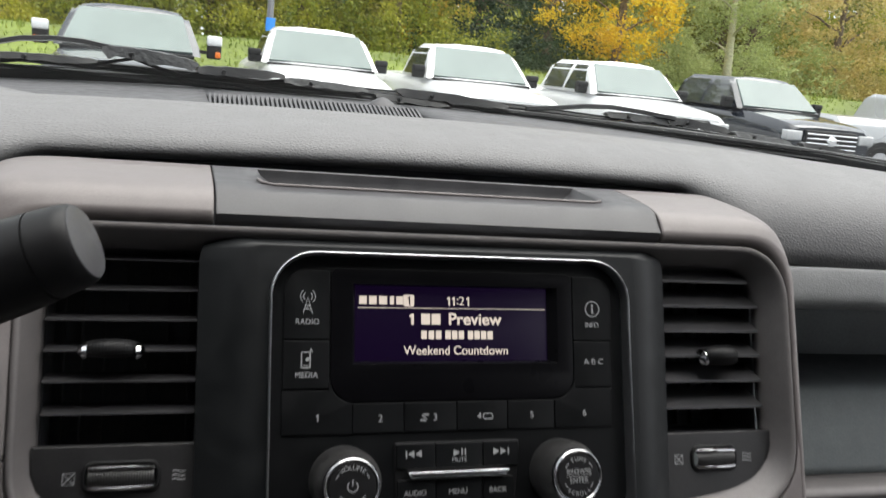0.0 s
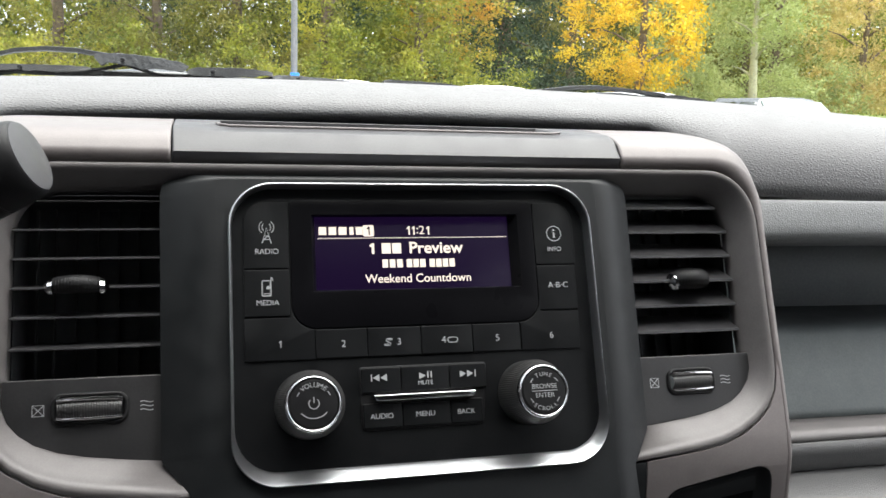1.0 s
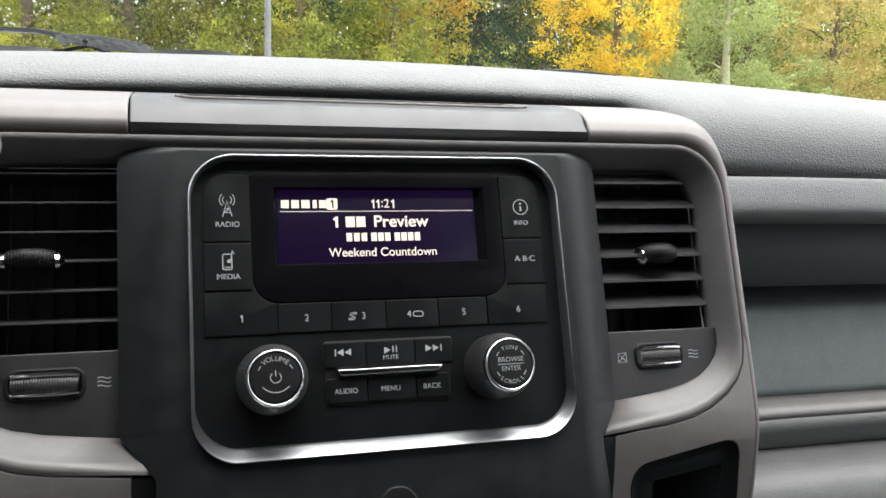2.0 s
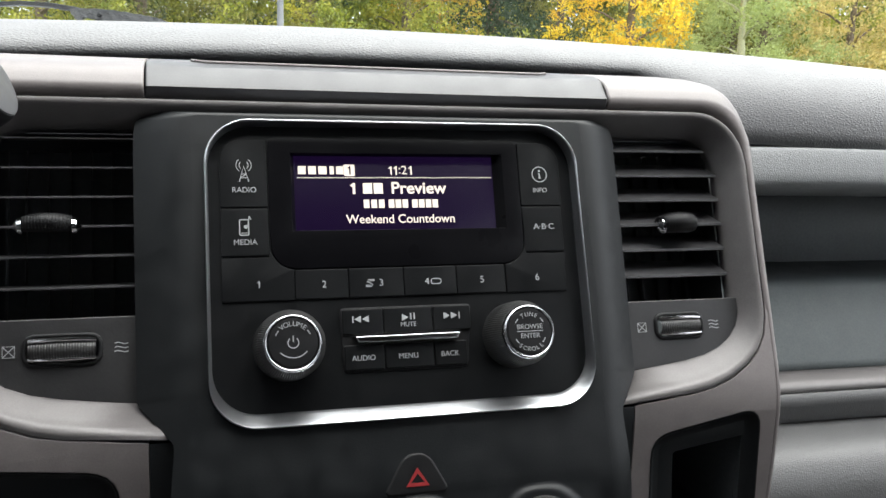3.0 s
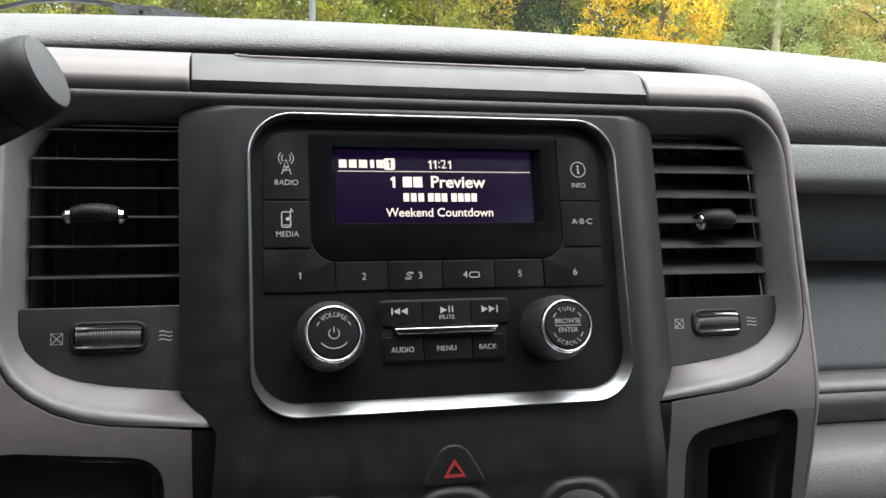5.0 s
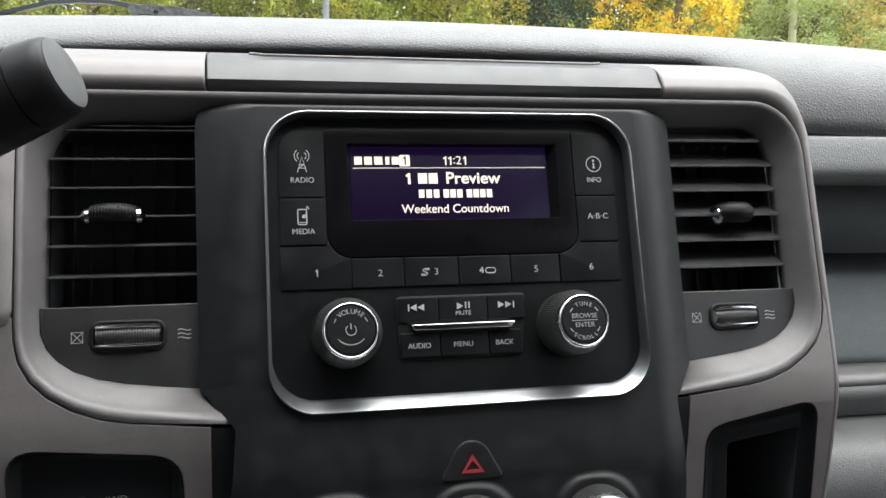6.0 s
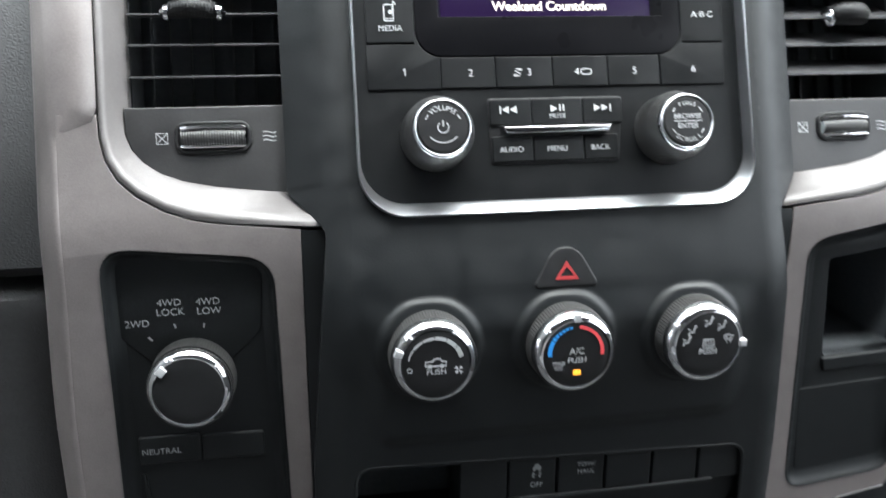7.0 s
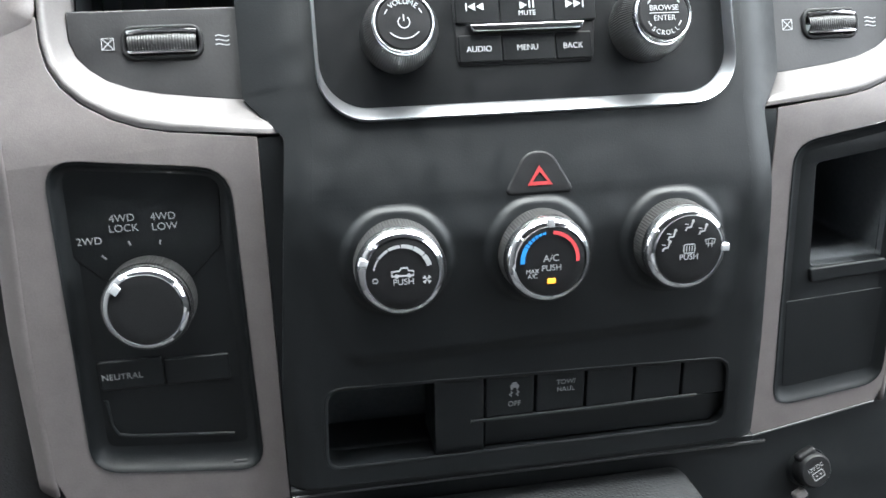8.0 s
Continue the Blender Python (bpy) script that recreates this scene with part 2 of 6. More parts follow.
def rrect(u0, v0, u1, v1, r, n=6):
    """A rounded rectangle, counter-clockwise from its lower right; r: one radius or four (lower right, upper right, upper left, lower left)."""
    rs = r if isinstance(r, (tuple, list)) else (r,) * 4
    pts = []
    for (cu, cv), rad, a0 in zip(((u1, v0), (u1, v1), (u0, v1), (u0, v0)), rs, (-90, 0, 90, 180)):
        su, sv = (-1 if cu == u1 else 1), (1 if cv == v0 else -1)
        if rad <= 0:
            pts.append((cu, cv))
            continue
        for i in range(n + 1):
            a = radians(a0 + 90 * i / n)
            pts.append((cu + su * rad + rad * math.cos(a), cv + sv * rad + rad * math.sin(a)))
    return pts


def arc(cu, cv, r, a0, a1, n=12):
    return [(cu + r * math.cos(radians(a0 + (a1 - a0) * i / n)), cv + r * math.sin(radians(a0 + (a1 - a0) * i / n))) for i in range(n + 1)]


def rounded(pts, r, n=5):
    """A polygon with its corners rounded."""
    out = []
    for i, p in enumerate(pts):
        a, b, c = Vector(pts[i - 1]), Vector(p), Vector(pts[(i + 1) % len(pts)])
        d1, d2 = (a - b), (c - b)
        k = min(r, d1.length * 0.45, d2.length * 0.45)
        s, e = b + d1.normalized() * k, b + d2.normalized() * k
        for j in range(n + 1):
            t = j / n
            q = s * (1 - t) ** 2 + b * (2 * t * (1 - t)) + e * t ** 2
            out.append((q.x, q.y))
    return out


def plate(outline, back, front, bevel=0.0006, holes=(), to=panel, cuts=(), res=2):
    """A slab with that outline and holes between two heights w, its front edges rounded."""
    cu = bpy.data.curves.new("outline", "CURVE")
    cu.dimensions, cu.fill_mode = "2D", "BOTH"
    half = (front - back) / 2
    bevel = min(bevel, half * 0.98)
    cu.bevel_depth, cu.bevel_resolution, cu.extrude, cu.offset = bevel, res, half - bevel, -bevel
    for pts in (outline, *holes):
        sp = cu.splines.new("POLY")
        sp.points.add(len(pts) - 1)
        for p, (a, b) in zip(sp.points, pts):
            p.co = (a, b, 0, 1)
        sp.use_cyclic_u = True
    ob = bpy.data.objects.new("outline", cu)
    me = bpy.data.meshes.new_from_object(ob)
    bm = bmesh.new()
    bm.from_mesh(me)
    bpy.data.objects.remove(ob)
    bpy.data.curves.remove(cu)
    bpy.data.meshes.remove(me)
    bmesh.ops.remove_doubles(bm, verts=bm.verts, dist=1e-6)
    for c in cuts:
        bmesh.ops.bisect_plane(bm, geom=bm.verts[:] + bm.edges[:] + bm.faces[:], plane_co=(0, c, 0), plane_no=(0, 1, 0), dist=1e-6)
    for v in bm.verts:
        v.co = to(v.co.x, v.co.y, v.co.z + back + half)
    return bm


def text(s, size, u, v, w, to=panel, align="CENTER", squeeze=1.0, turn=0.0, bold=0.0):
    cu = bpy.data.curves.new("letters", "FONT")
    cu.body, cu.size, cu.align_x, cu.align_y, cu.extrude, cu.offset = s, size, align, "CENTER", 0.0001, bold - 0.0035 * size
    ob = bpy.data.objects.new("letters", cu)
    me = bpy.data.meshes.new_from_object(ob)
    bm = bmesh.new()
    bm.from_mesh(me)
    bpy.data.objects.remove(ob)
    bpy.data.curves.remove(cu)
    bpy.data.meshes.remove(me)
    c, sn = math.cos(radians(turn)), math.sin(radians(turn))
    for x in bm.verts:
        a, b = x.co.x * squeeze, x.co.y
        x.co = to(u + a * c - b * sn, v + a * sn + b * c, x.co.z + w + 0.0001)
    return bm


def digit_one(size, u, v, w, thick_=0.12, to=panel):
    """A figure 1 with its flag, as high as the font's figures of that size."""
    h = 0.36 * size
    return join(stroke([(u + 0.06 * size, v - h), (u + 0.06 * size, v + h)], thick_ * size, w, to), stroke([(u + 0.06 * size, v + h - thick_ * size * 0.5), (u - 0.14 * size, v + h - 0.2 * size)], thick_ * size * 0.85, w, to))


def join(*bms):
    out = bms[0]
    for b in bms[1:]:
        me = bpy.data.meshes.new("joined")
        b.to_mesh(me)
        b.free()
        out.from_mesh(me)
        bpy.data.meshes.remove(me)
    return out


def stroke(pts, width, w, to=panel, closed=False, high=0.0002):
    """A printed line."""
    bm = bmesh.new()
    n = len(pts)
    rows = []
    for i, p in enumerate(pts):
        a = Vector(pts[i - 1] if closed or i else pts[i])
        b = Vector(pts[(i + 1) % n] if closed or i < n - 1 else pts[i])
        d = (b - a).normalized()
        s = Vector((-d.y, d.x)) * width / 2
        p = Vector(p)
        rows.append([bm.verts.new(to(q.x, q.y, h)) for q in (p + s, p - s) for h in (w, w + high)])
    for i in range(n if closed else n - 1):
        a, b = rows[i], rows[(i + 1) % n]
        bm.faces.new((a[1], a[3], b[3], b[1]))
        bm.faces.new((a[0], a[1], b[1], b[0]))
        bm.faces.new((a[3], a[2], b[2], b[3]))
        bm.faces.new((a[2], a[0], b[0], b[2]))
    if not closed:
        for r in (rows[0], rows[-1]):
            bm.faces.new((r[0], r[1], r[3], r[2]))
    return bm


def shape(pts, w, to=panel, high=0.0002):
    return plate(pts, w, w + high, 0.00001, to=to, res=0)


def sheet(rows, closed=False):
    """A surface through rows of points."""
    bm = bmesh.new()
    grid = [[bm.verts.new(p) for p in r] for r in rows]
    for a, b in zip(grid, grid[1:]):
        for i in range(len(a) - (0 if closed else 1)):
            j = (i + 1) % len(a)
            bm.faces.new((a[i], a[j], b[j], b[i]))
    return bm


def body(rows):
    """A closed body lofted through closed sections."""
    bm = sheet(rows, closed=True)
    bm.verts.ensure_lookup_table()
    n = len(rows[0])
    bm.faces.new(bm.verts[:n][::-1])
    bm.faces.new(bm.verts[-n:])
    return bm


def lathe(profile, at, axis=(0, 0, 1), n=40, ribs=0, depth=0.0, span=(0, 1)):
    """A turned body: rows of radius and height along the axis; ribs cut the stretch of rows named by span."""
    turn = Vector(axis).to_track_quat("Z", "Y").to_matrix()
    rows = []
    for k, (r, h) in enumerate(profile):
        row = []
        for i in range(n):
            a = 2 * math.pi * i / n
            rr = r - (depth * (i % 2) if ribs and span[0] <= k <= span[1] else 0)
            row.append(Vector(at) + turn @ Vector((rr * math.cos(a), rr * math.sin(a), h)))
        rows.append(row)
    return body(rows)


def tube(points, r, n=8):
    rows = []
    rs = r if isinstance(r, (list, tuple)) else [r] * len(points)
    for i, p in enumerate(points):
        d = Vector(points[min(i + 1, len(points) - 1)]) - Vector(points[max(i - 1, 0)])
        q = d.to_track_quat("Z", "Y").to_matrix()
        rows.append([Vector(p) + q @ Vector((rs[i] * math.cos(2 * math.pi * k / n), rs[i] * math.sin(2 * math.pi * k / n), 0)) for k in range(n)])
    return body(rows)


def box(x0, y0, z0, x1, y1, z1, bevel=0.0):
    bm = bmesh.new()
    bmesh.ops.create_cube(bm, size=1)
    for v in bm.verts:
        v.co = Vector((x0 + (v.co.x + 0.5) * (x1 - x0), y0 + (v.co.y + 0.5) * (y1 - y0), z0 + (v.co.z + 0.5) * (z1 - z0)))
    if bevel:
        bmesh.ops.bevel(bm, geom=bm.edges[:], offset=bevel, segments=3, profile=0.5, affect="EDGES")
    return bm


def thick(ob, t):
    s = ob.modifiers.new("thickness", "SOLIDIFY")
    s.thickness, s.offset = t, -1
    return ob


# ---- the truck's cab: unseen shell that closes the place and shapes its light ----
def crest(x):
    return 1.556 - 0.065 * (x - 0.03) ** 2


def glass_base(x):
    return 1.13 - 0.22 * x * x


solo("floor", box(-0.95, -1.6, 0.55, 0.95, 1.1, 0.6), CARPET, "dark carpeted cab floor", "floor", "structure")
solo("ceiling", box(-0.8, -1.6, 1.96, 0.8, 0.22, 2.0), HEADLINER, "light grey cloth headliner of the cab", "ceiling", "structure")
# Unseen side walls: openings sized to block light at left, admit it at right.
for name, sx, belt, pillar in (("wall_west", -1, 1.78, 0.0), ("wall_east", 1, 1.36, -0.5)):
    x0, x1 = sorted((sx * 0.86, sx * 0.93))
    bm = join(box(x0, -1.6, 0.6, x1, 1.1, belt), box(x0, -1.6, belt, x1, pillar, 1.96), box(x0, pillar, 1.9, x1, 0.3, 1.96))
    solo(name, bm, WALLGREY, "unseen dark grey door side of the cab, window opening sized to shape the light", "wall", "structure")
# Rear window left out so the unseen back wall holds light off the stack.
solo("wall_south", box(-0.86, -1.66, 0.6, 0.86, -1.6, 1.96), WALLGREY, "unseen dark rear wall of the cab, windowless to hold back light", "wall", "structure")
solo("wall_north", box(-0.93, 1.1, 0.6, 0.93, 1.16, 1.49), DARK, "dark firewall behind the dashboard", "wall", "structure")

# windshield: a bowed pane from the dashboard's far edge up to the roof
rows = []
for i in range(9):
    t = i / 8
    rows.append([Vector((x, (glass_base(x) + 0.01) * (1 - t) + (0.26 - 0.05 * x * x) * t, (1.5 + 0.0 * x) * (1 - t) + 1.97 * t + 0.03 * math.sin(math.pi * t))) for x in np.linspace(-0.9, 0.9, 17)])
pane = solo("window_1", sheet(rows), WINDSHIELD, "clear laminated windshield with wet outside", "windshield", "structure")
thick(pane, 0.005)
pane.visible_shadow = False

# ---- dashboard ----
dash = thing("dashboard", "dark grey padded truck dashboard with leather grain", "dashboard", (0, 0.7, 1.2))


PROFILE = [(0.642, -0.0745), (0.641, -0.062), (0.642, -0.05), (0.646, -0.039), (0.653, -0.029), (0.664, -0.02), (0.68, -0.0125), (0.705, -0.0062), (0.735, -0.002), (0.77, 0.0), (0.81, -0.001), (0.85, -0.0035), (0.885, -0.007)]
LIP = [(0.702, -0.0318), (0.690, -0.0314), (0.6815, -0.0292), (0.6775, -0.0255), (0.678, -0.0215), (0.683, -0.0165), (0.694, -0.0108), (0.712, -0.0058), (0.735, -0.002)]


def plain(x):
    """0 where the pad ends in a rolled lip over the arch, 1 where it runs down to the fascia."""
    return smoothstep(0.205, 0.262, x) if x > 0 else smoothstep(0.235, 0.32, -x)


xs = np.concatenate((np.linspace(-0.86, -0.36, 21), np.linspace(-0.345, -0.19, 27), np.linspace(-0.175, 0.185, 21), np.linspace(0.195, 0.30, 31), np.linspace(0.32, 0.86, 24)))
rows = []
for k, (y, dz) in enumerate(PROFILE):
    row = []
    for x in xs:
        w = plain(x)
        yl, zl = LIP[k] if k < len(LIP) else (y, dz)
        hood = smoothstep(-0.25, -0.36, x) if k == len(PROFILE) - 1 else 0
        row.append(Vector((x, y * w + yl * (1 - w) + 0.12 * hood, crest(x) + dz * w + zl * (1 - w) + 0.0035 * hood)))
    rows.append(row)
pad = thick(part("upper_pad", sheet(rows), PAD, dash, "grey vinyl pad with pebbled grain", 60), 0.004)
part("gap_back", sheet([[Vector((x, 0.704, crest(x) - d)) for x in np.linspace(-0.31, 0.31, 30)] for d in (0.028, 0.1)]), DARK, dash, "dark gap between pad and arch")

# flat deck between the pad and the glass, with the defroster grille in it
G0, G1 = -0.132, 0.086


def deck_z(x, y):
    return crest(x) - 0.0095 + 0.005 * (y - 0.885) / 0.24


def deck_piece(x0, x1, ya, yb, n=12):
    rr = []
    for i in range(5):
        t = i / 4
        rr.append([Vector((x, ya(x) * (1 - t) + yb(x) * t, deck_z(x, ya(x) * (1 - t) + yb(x) * t))) for x in np.linspace(x0, x1, n)])
    return sheet(rr)


near, far = (lambda x: 0.887), (lambda x: glass_base(x))
thick(part("defrost_deck", deck_piece(-0.86, G0, near, far, 24), DECK, dash, "smooth grey deck at the foot of the glass"), 0.006)
thick(part("defrost_deck", deck_piece(G1, 0.86, near, far, 24), DECK, dash, "smooth grey deck at the foot of the glass"), 0.006)
thick(part("defrost_deck", deck_piece(G0, G1, lambda x: 1.004, far, 12), DECK, dash), 0.006)
part("grille_well", box(G0 - 0.004, 0.888, 1.505, G1 + 0.004, 1.008, 1.533), DARK, dash)
for i in range(47):
    x = G0 + 0.003 + (G1 - G0 - 0.006) * i / 46
    c = crest(x)
    blade = [(0.93, c - 0.026), (0.932, c - 0.0222), (0.997, c - 0.0038), (1.003, c - 0.0045), (1.003, c - 0.02)]
    part("grille_slat", body([[Vector((x + s * 0.0012, y, z)) for y, z in blade] for s in (-1, 1)]), DECK, dash, smooth=0)
part("light_sensor", lathe([(0.017, 0), (0.017, 0.002), (0.011, 0.008), (0.005, 0.0115), (0.001, 0.0125)], (0.050, 1.014, deck_z(0.05, 1.0) - 0.001), n=24), DECK, dash, "small domed grey light sensor")

# passenger side: fascia, open shelf, ledge and glove box
FAS = [(0.660, 1.4752), (0.6440, 1.4752), (0.6414, 1.4745), (0.6402, 1.4722), (0.6385, 1.4655), (0.6368, 1.4560), (0.6364, 1.4505), (0.6375, 1.4465), (0.6415, 1.4430), (0.6500, 1.4385), (0.664, 1.4345)]
px = np.linspace(0.235, 0.86, 26)


def drop(x):
    return -0.012 * max(0, x - 0.35)


def bar(profile, material, name, label="", x_from=0.235):
    pxs = np.linspace(x_from, 0.86, 26)
    return part(name, sheet([[Vector((x, y, z + drop(x))) for x in pxs] for y, z in profile]), material, dash, label, 50)


thick(bar(FAS, FASCIA, "fascia", "dark grey grained panel above the shelf"), 0.004)
thick(bar([(0.662, 1.438), (0.785, 1.438)], DIM, "shelf_roof"), 0.003)
thick(bar([(0.78, 1.436), (0.78, 1.345)], DIM, "shelf_back", "black back of the open shelf"), 0.003)
thick(bar([(0.781, 1.357), (0.695, 1.3565), (0.686, 1.353), (0.660, 1.295), (0.657, 1.2885)], LOWER, "shelf_front", "smooth slate grey panel under the shelf"), 0.004)
thick(bar([(0.657, 1.2885), (0.645, 1.289), (0.637, 1.2875), (0.632, 1.284), (0.630, 1.2795)], VFRAME, "ledge", "pale satin ledge above the glove box"), 0.003)
thick(bar([(0.631, 1.279), (0.632, 1.268), (0.638, 1.254), (0.65, 1.2515)], GLOVE, "glove_box_rim", "grained strip above the glove box"), 0.003)
thick(bar([(0.65, 1.251), (0.628, 1.2505), (0.605, 1.246), (0.590, 1.236), (0.582, 1.215), (0.580, 1.16), (0.59, 1.0), (0.62, 0.85)], GLOVE, "glove_box_door", "bulging grained glove box door"), 0.005)

# driver's side of the columns
DRV = [(0.66, 1.478), (0.620, 1.474), (0.609, 1.462), (0.588, 1.40), (0.562, 1.33), (0.557, 1.298), (0.565, 1.2905), (0.60, 1.2895)]
thick(part("side_panel", sheet([[Vector((x, y + 0.05 * max(0, -0.30 - x), z)) for x in np.linspace(-0.86, -0.244, 24)] for y, z in DRV]), PADDARK, dash, "dark grained panel below the instruments", 50), 0.004)
KNEE = [(0.60, 1.2845), (0.566, 1.2835), (0.558, 1.279), (0.557, 1.26), (0.56, 1.1), (0.58, 0.85)]
thick(part("knee_panel", sheet([[Vector((x, y, z)) for x in np.linspace(-0.86, -0.283, 20)] for y, z in KNEE]), PADDARK, dash, "dark knee panel under the steering column", 50), 0.004)
thick(part("knee_panel_end", sheet([[Vector((x, y + 0.001, z)) for x in np.linspace(-0.2805, -0.235, 6)] for y, z in KNEE]), PADDARK, dash, "", 50), 0.004)

# ---- grey surround of the centre stack ----
surround = thing("centre_stack_surround", "satin grey surround arching over the dashboard's centre stack", "dashboard trim", (0, 0.55, 1.15))


def curved(a, m1, m2, b):
    """Points on a smooth line from a through m1 and m2 to b, a itself left out."""
    out, k = [], [a, a, m1, m2, b, b]
    for i in range(1, 4):
        p0, p1, p2, p3 = (np.array(q) for q in k[i - 1:i + 3])
        for t in ((0.25, 0.5, 0.75, 1.0) if i < 3 else (0.5, 1.0)):
            out.append(tuple(0.5 * (2 * p1 + (p2 - p0) * t + (2 * p0 - 5 * p1 + 4 * p2 - p3) * t * t + (3 * p1 - p0 - 3 * p2 + p3) * t ** 3)))
    return out


def driver_edge(v):
    """How much wider the driver's column is than the other, growing towards its foot."""
    return 0.0108 + 0.005 * smoothstep(0.03, -0.09, v)


def seam_station(side, t):
    """Seam, shoulder and back edge of the surround, from the column's foot (t = 0) up and over to its middle (t = 1)."""
    foot, corner = 0.62, 0.86
    if t < foot:
        v = -0.165 + (0.183 + 0.165) * t / foot
        k = smoothstep(0.084, 0.090, v)
        out = -0.006 * smoothstep(0.02, -0.16, v) if side > 0 else 0.0
        o = out - 0.004 if side > 0 else 0.003 + driver_edge(v)
        e = -0.0075 if side > 0 else driver_edge(v)
        o -= 0.007 if side > 0 else 0
        a, b = (0.2525 + e + out, v, -0.0016), (0.2635 + o, v, -0.05)
        s = (a[0] - 0.0041 + (0.2395 - a[0] + 0.0041) * k, v, -0.0001 + 0.0005 * k)
        return [column(side * p[0], p[1], p[2]) for p in (s, (s[0] * 0.4 + a[0] * 0.6, v, -0.0004 + 0.0007 * k), a, *curved(a, (0.2575 + o, v, -0.01), (0.262 + o, v, -0.027), b))]
    if t < corner:
        g = radians(90 * (t - foot) / (corner - foot))
        c, s_ = math.cos(g), math.sin(g)
        q = 0.45 if side < 0 else 0.68
        C, S = max(c, 1e-6) ** q, max(s_, 0) ** q
        s = (0.2055 + 0.034 * c, 0.183 + 0.0345 * s_, -0.006 - 0.0025 * s_)
        o = 0.0138 if side < 0 else -0.011
        a = (0.2055 + (0.047 + o * 0.6) * (c + C) / 2, 0.183 + 0.0402 * (s_ + S) / 2, -0.009 + 0.0055 * s_)
        m1 = (0.2055 + (0.052 + o) * C, 0.183 + 0.0539 * S, -0.016 + 0.006 * s_)
        m2 = (0.2055 + (0.0565 + o) * C, 0.183 + 0.0678 * S, -0.033 - 0.0017 * s_)
        b = (0.2055 + (0.058 + o) * C, 0.183 + 0.0815 * S, -0.056 - 0.011 * s_)
    else:
        u = 0.2055 * (1 - (t - corner) / (1 - corner))
        s, a, m1, m2, b = (u, 0.2175, -0.0085), (u, 0.2232, -0.0035), (u, 0.2369, -0.0100), (u, 0.2508, -0.0347), (u, 0.2645, -0.067)
    mid = tuple((p * 0.5 + q * 0.5) for p, q in zip(s, a))
    return [panel(side * p[0], p[1], p[2]) for p in (s, (mid[0], mid[1], mid[2] + 0.0011), a, *curved(a, m1, m2, b))]


for side, label in ((-1, "pale satin grey arch and column edge beside the driver"), (1, "pale satin grey arch and column edge beside the passenger")):
    end = 1 - (1 - 0.86) * 0.1405 / 0.2055 if side < 0 else 1 - (1 - 0.86) * 0.1420 / 0.2055
    ts = sorted(set([i / 70 * end for i in range(71)] + [end - 0.004, end - 0.0012, end]))
    thick(part("arch", sheet([seam_station(side, t) for t in ts]), SATIN, surround, label, 60), 0.003)

# middle length of the arch with the rubber-lined tray let into it
us = [-0.1395, -0.1385, -0.136, -0.125, -0.112, -0.108, -0.05, 0.0, 0.05, 0.102, 0.107, 0.120, 0.1375, 0.140, 0.141]
CROSS = [(0.2175, -0.0085), (0.2204, -0.0056), (0.2232, -0.0035), (0.2369, -0.0100), (0.2440, -0.0191), (0.246, -0.0237), (0.2508, -0.0347), (0.2622, -0.0615), (0.2645, -0.067)]
bm = bmesh.new()
grid = [[bm.verts.new(panel(u, v, w)) for u in us] for v, w in CROSS]
for i in range(len(CROSS) - 1):
    for j in range(len(us) - 1):
        if 4 <= i <= 6 and 4 <= j <= 9:
            continue
        bm.faces.new((grid[i][j], grid[i][j + 1], grid[i + 1][j + 1], grid[i + 1][j]))
thick(part("arch_middle", bm, MIDSTRIP, surround, "dark satin middle length of the arch"), 0.003)


def tray_ring(inset, deep):
    pts = []
    for u, k in [(-0.112, 4), (0.107, 4), (0.107, 7), (-0.112, 7)]:
        v, w = CROSS[k]
        uu = u * (1 - 2.2 * inset / 0.11)
        vv = v + (inset if k == 4 else -inset) * 0.5
        ww = -0.0191 + (vv - 0.2440) * (-0.0615 + 0.0191) / (0.2622 - 0.2440)
        pts.append(panel(uu, vv, ww) + Vector((0, 0.3, -1)).normalized() * deep)
    return pts


tray = part("tray", sheet([tray_ring(0, 0), tray_ring(0.0012, 0.004), tray_ring(0.005, 0.010), tray_ring(0.008, 0.013)], closed=True), MIDSTRIP, surround, "shallow tray with sloping sides let into the arch")
bm = bmesh.new()
bm.faces.new([bm.verts.new(p) for p in tray_ring(0.0078, 0.0128)])
part("mat", bm, RUBBER, tray, "black rubber mat")
base = tray_ring(0.008, 0.0126)
ex, ey = (base[1] - base[0]), (base[3] - base[0])


def on_tray(a, b, h):
    n = ex.cross(ey).normalized()
    return base[0] + ex * a + ey * b + n * h


# Outlines in paler satin than the mat: light on the embossing, put in colour.
for a0, a1 in ((0.2, 0.34), (0.40, 0.50), (0.545, 0.62), (0.64, 0.71)):
    part("emboss_highlight", stroke(rrect(a0, 0.25, a1, 0.80, 0.03), 0.006, 0.0002, to=lambda a, b, w: on_tray(a, b, w), closed=True, high=0.0008), SATIN, tray)

lip0, lip1 = panel(-0.1125, 0.2442, -0.0188), panel(0.1075, 0.2442, -0.0188)
part("tray_lip", tube([lip0 + Vector((-0.002, 0.012, 0.001)), lip0 + Vector((0, 0.003, 0.0006)), lip0 + Vector((0.006, 0, 0)), lip1 - Vector((0.006, 0, 0)), lip1 + Vector((0, 0.003, 0.0006))], 0.0009, 8), SATIN, surround, "pale rounded front lip of the tray")

# columns: face plates with their openings
SEAM = [(0.2395, 0.092), (0.239, 0.080), (0.2365, 0.068), (0.231, 0.058), (0.2225, 0.0495), (0.2095, 0.0415), (0.196, 0.0365), (0.182, 0.0338), (0.16, 0.0315), (0.1405, 0.0293)]
POD = rounded([(-0.2425, 0.024), (-0.1555, 0.0145), (-0.1525, -0.162), (-0.2445, -0.152)], 0.016)
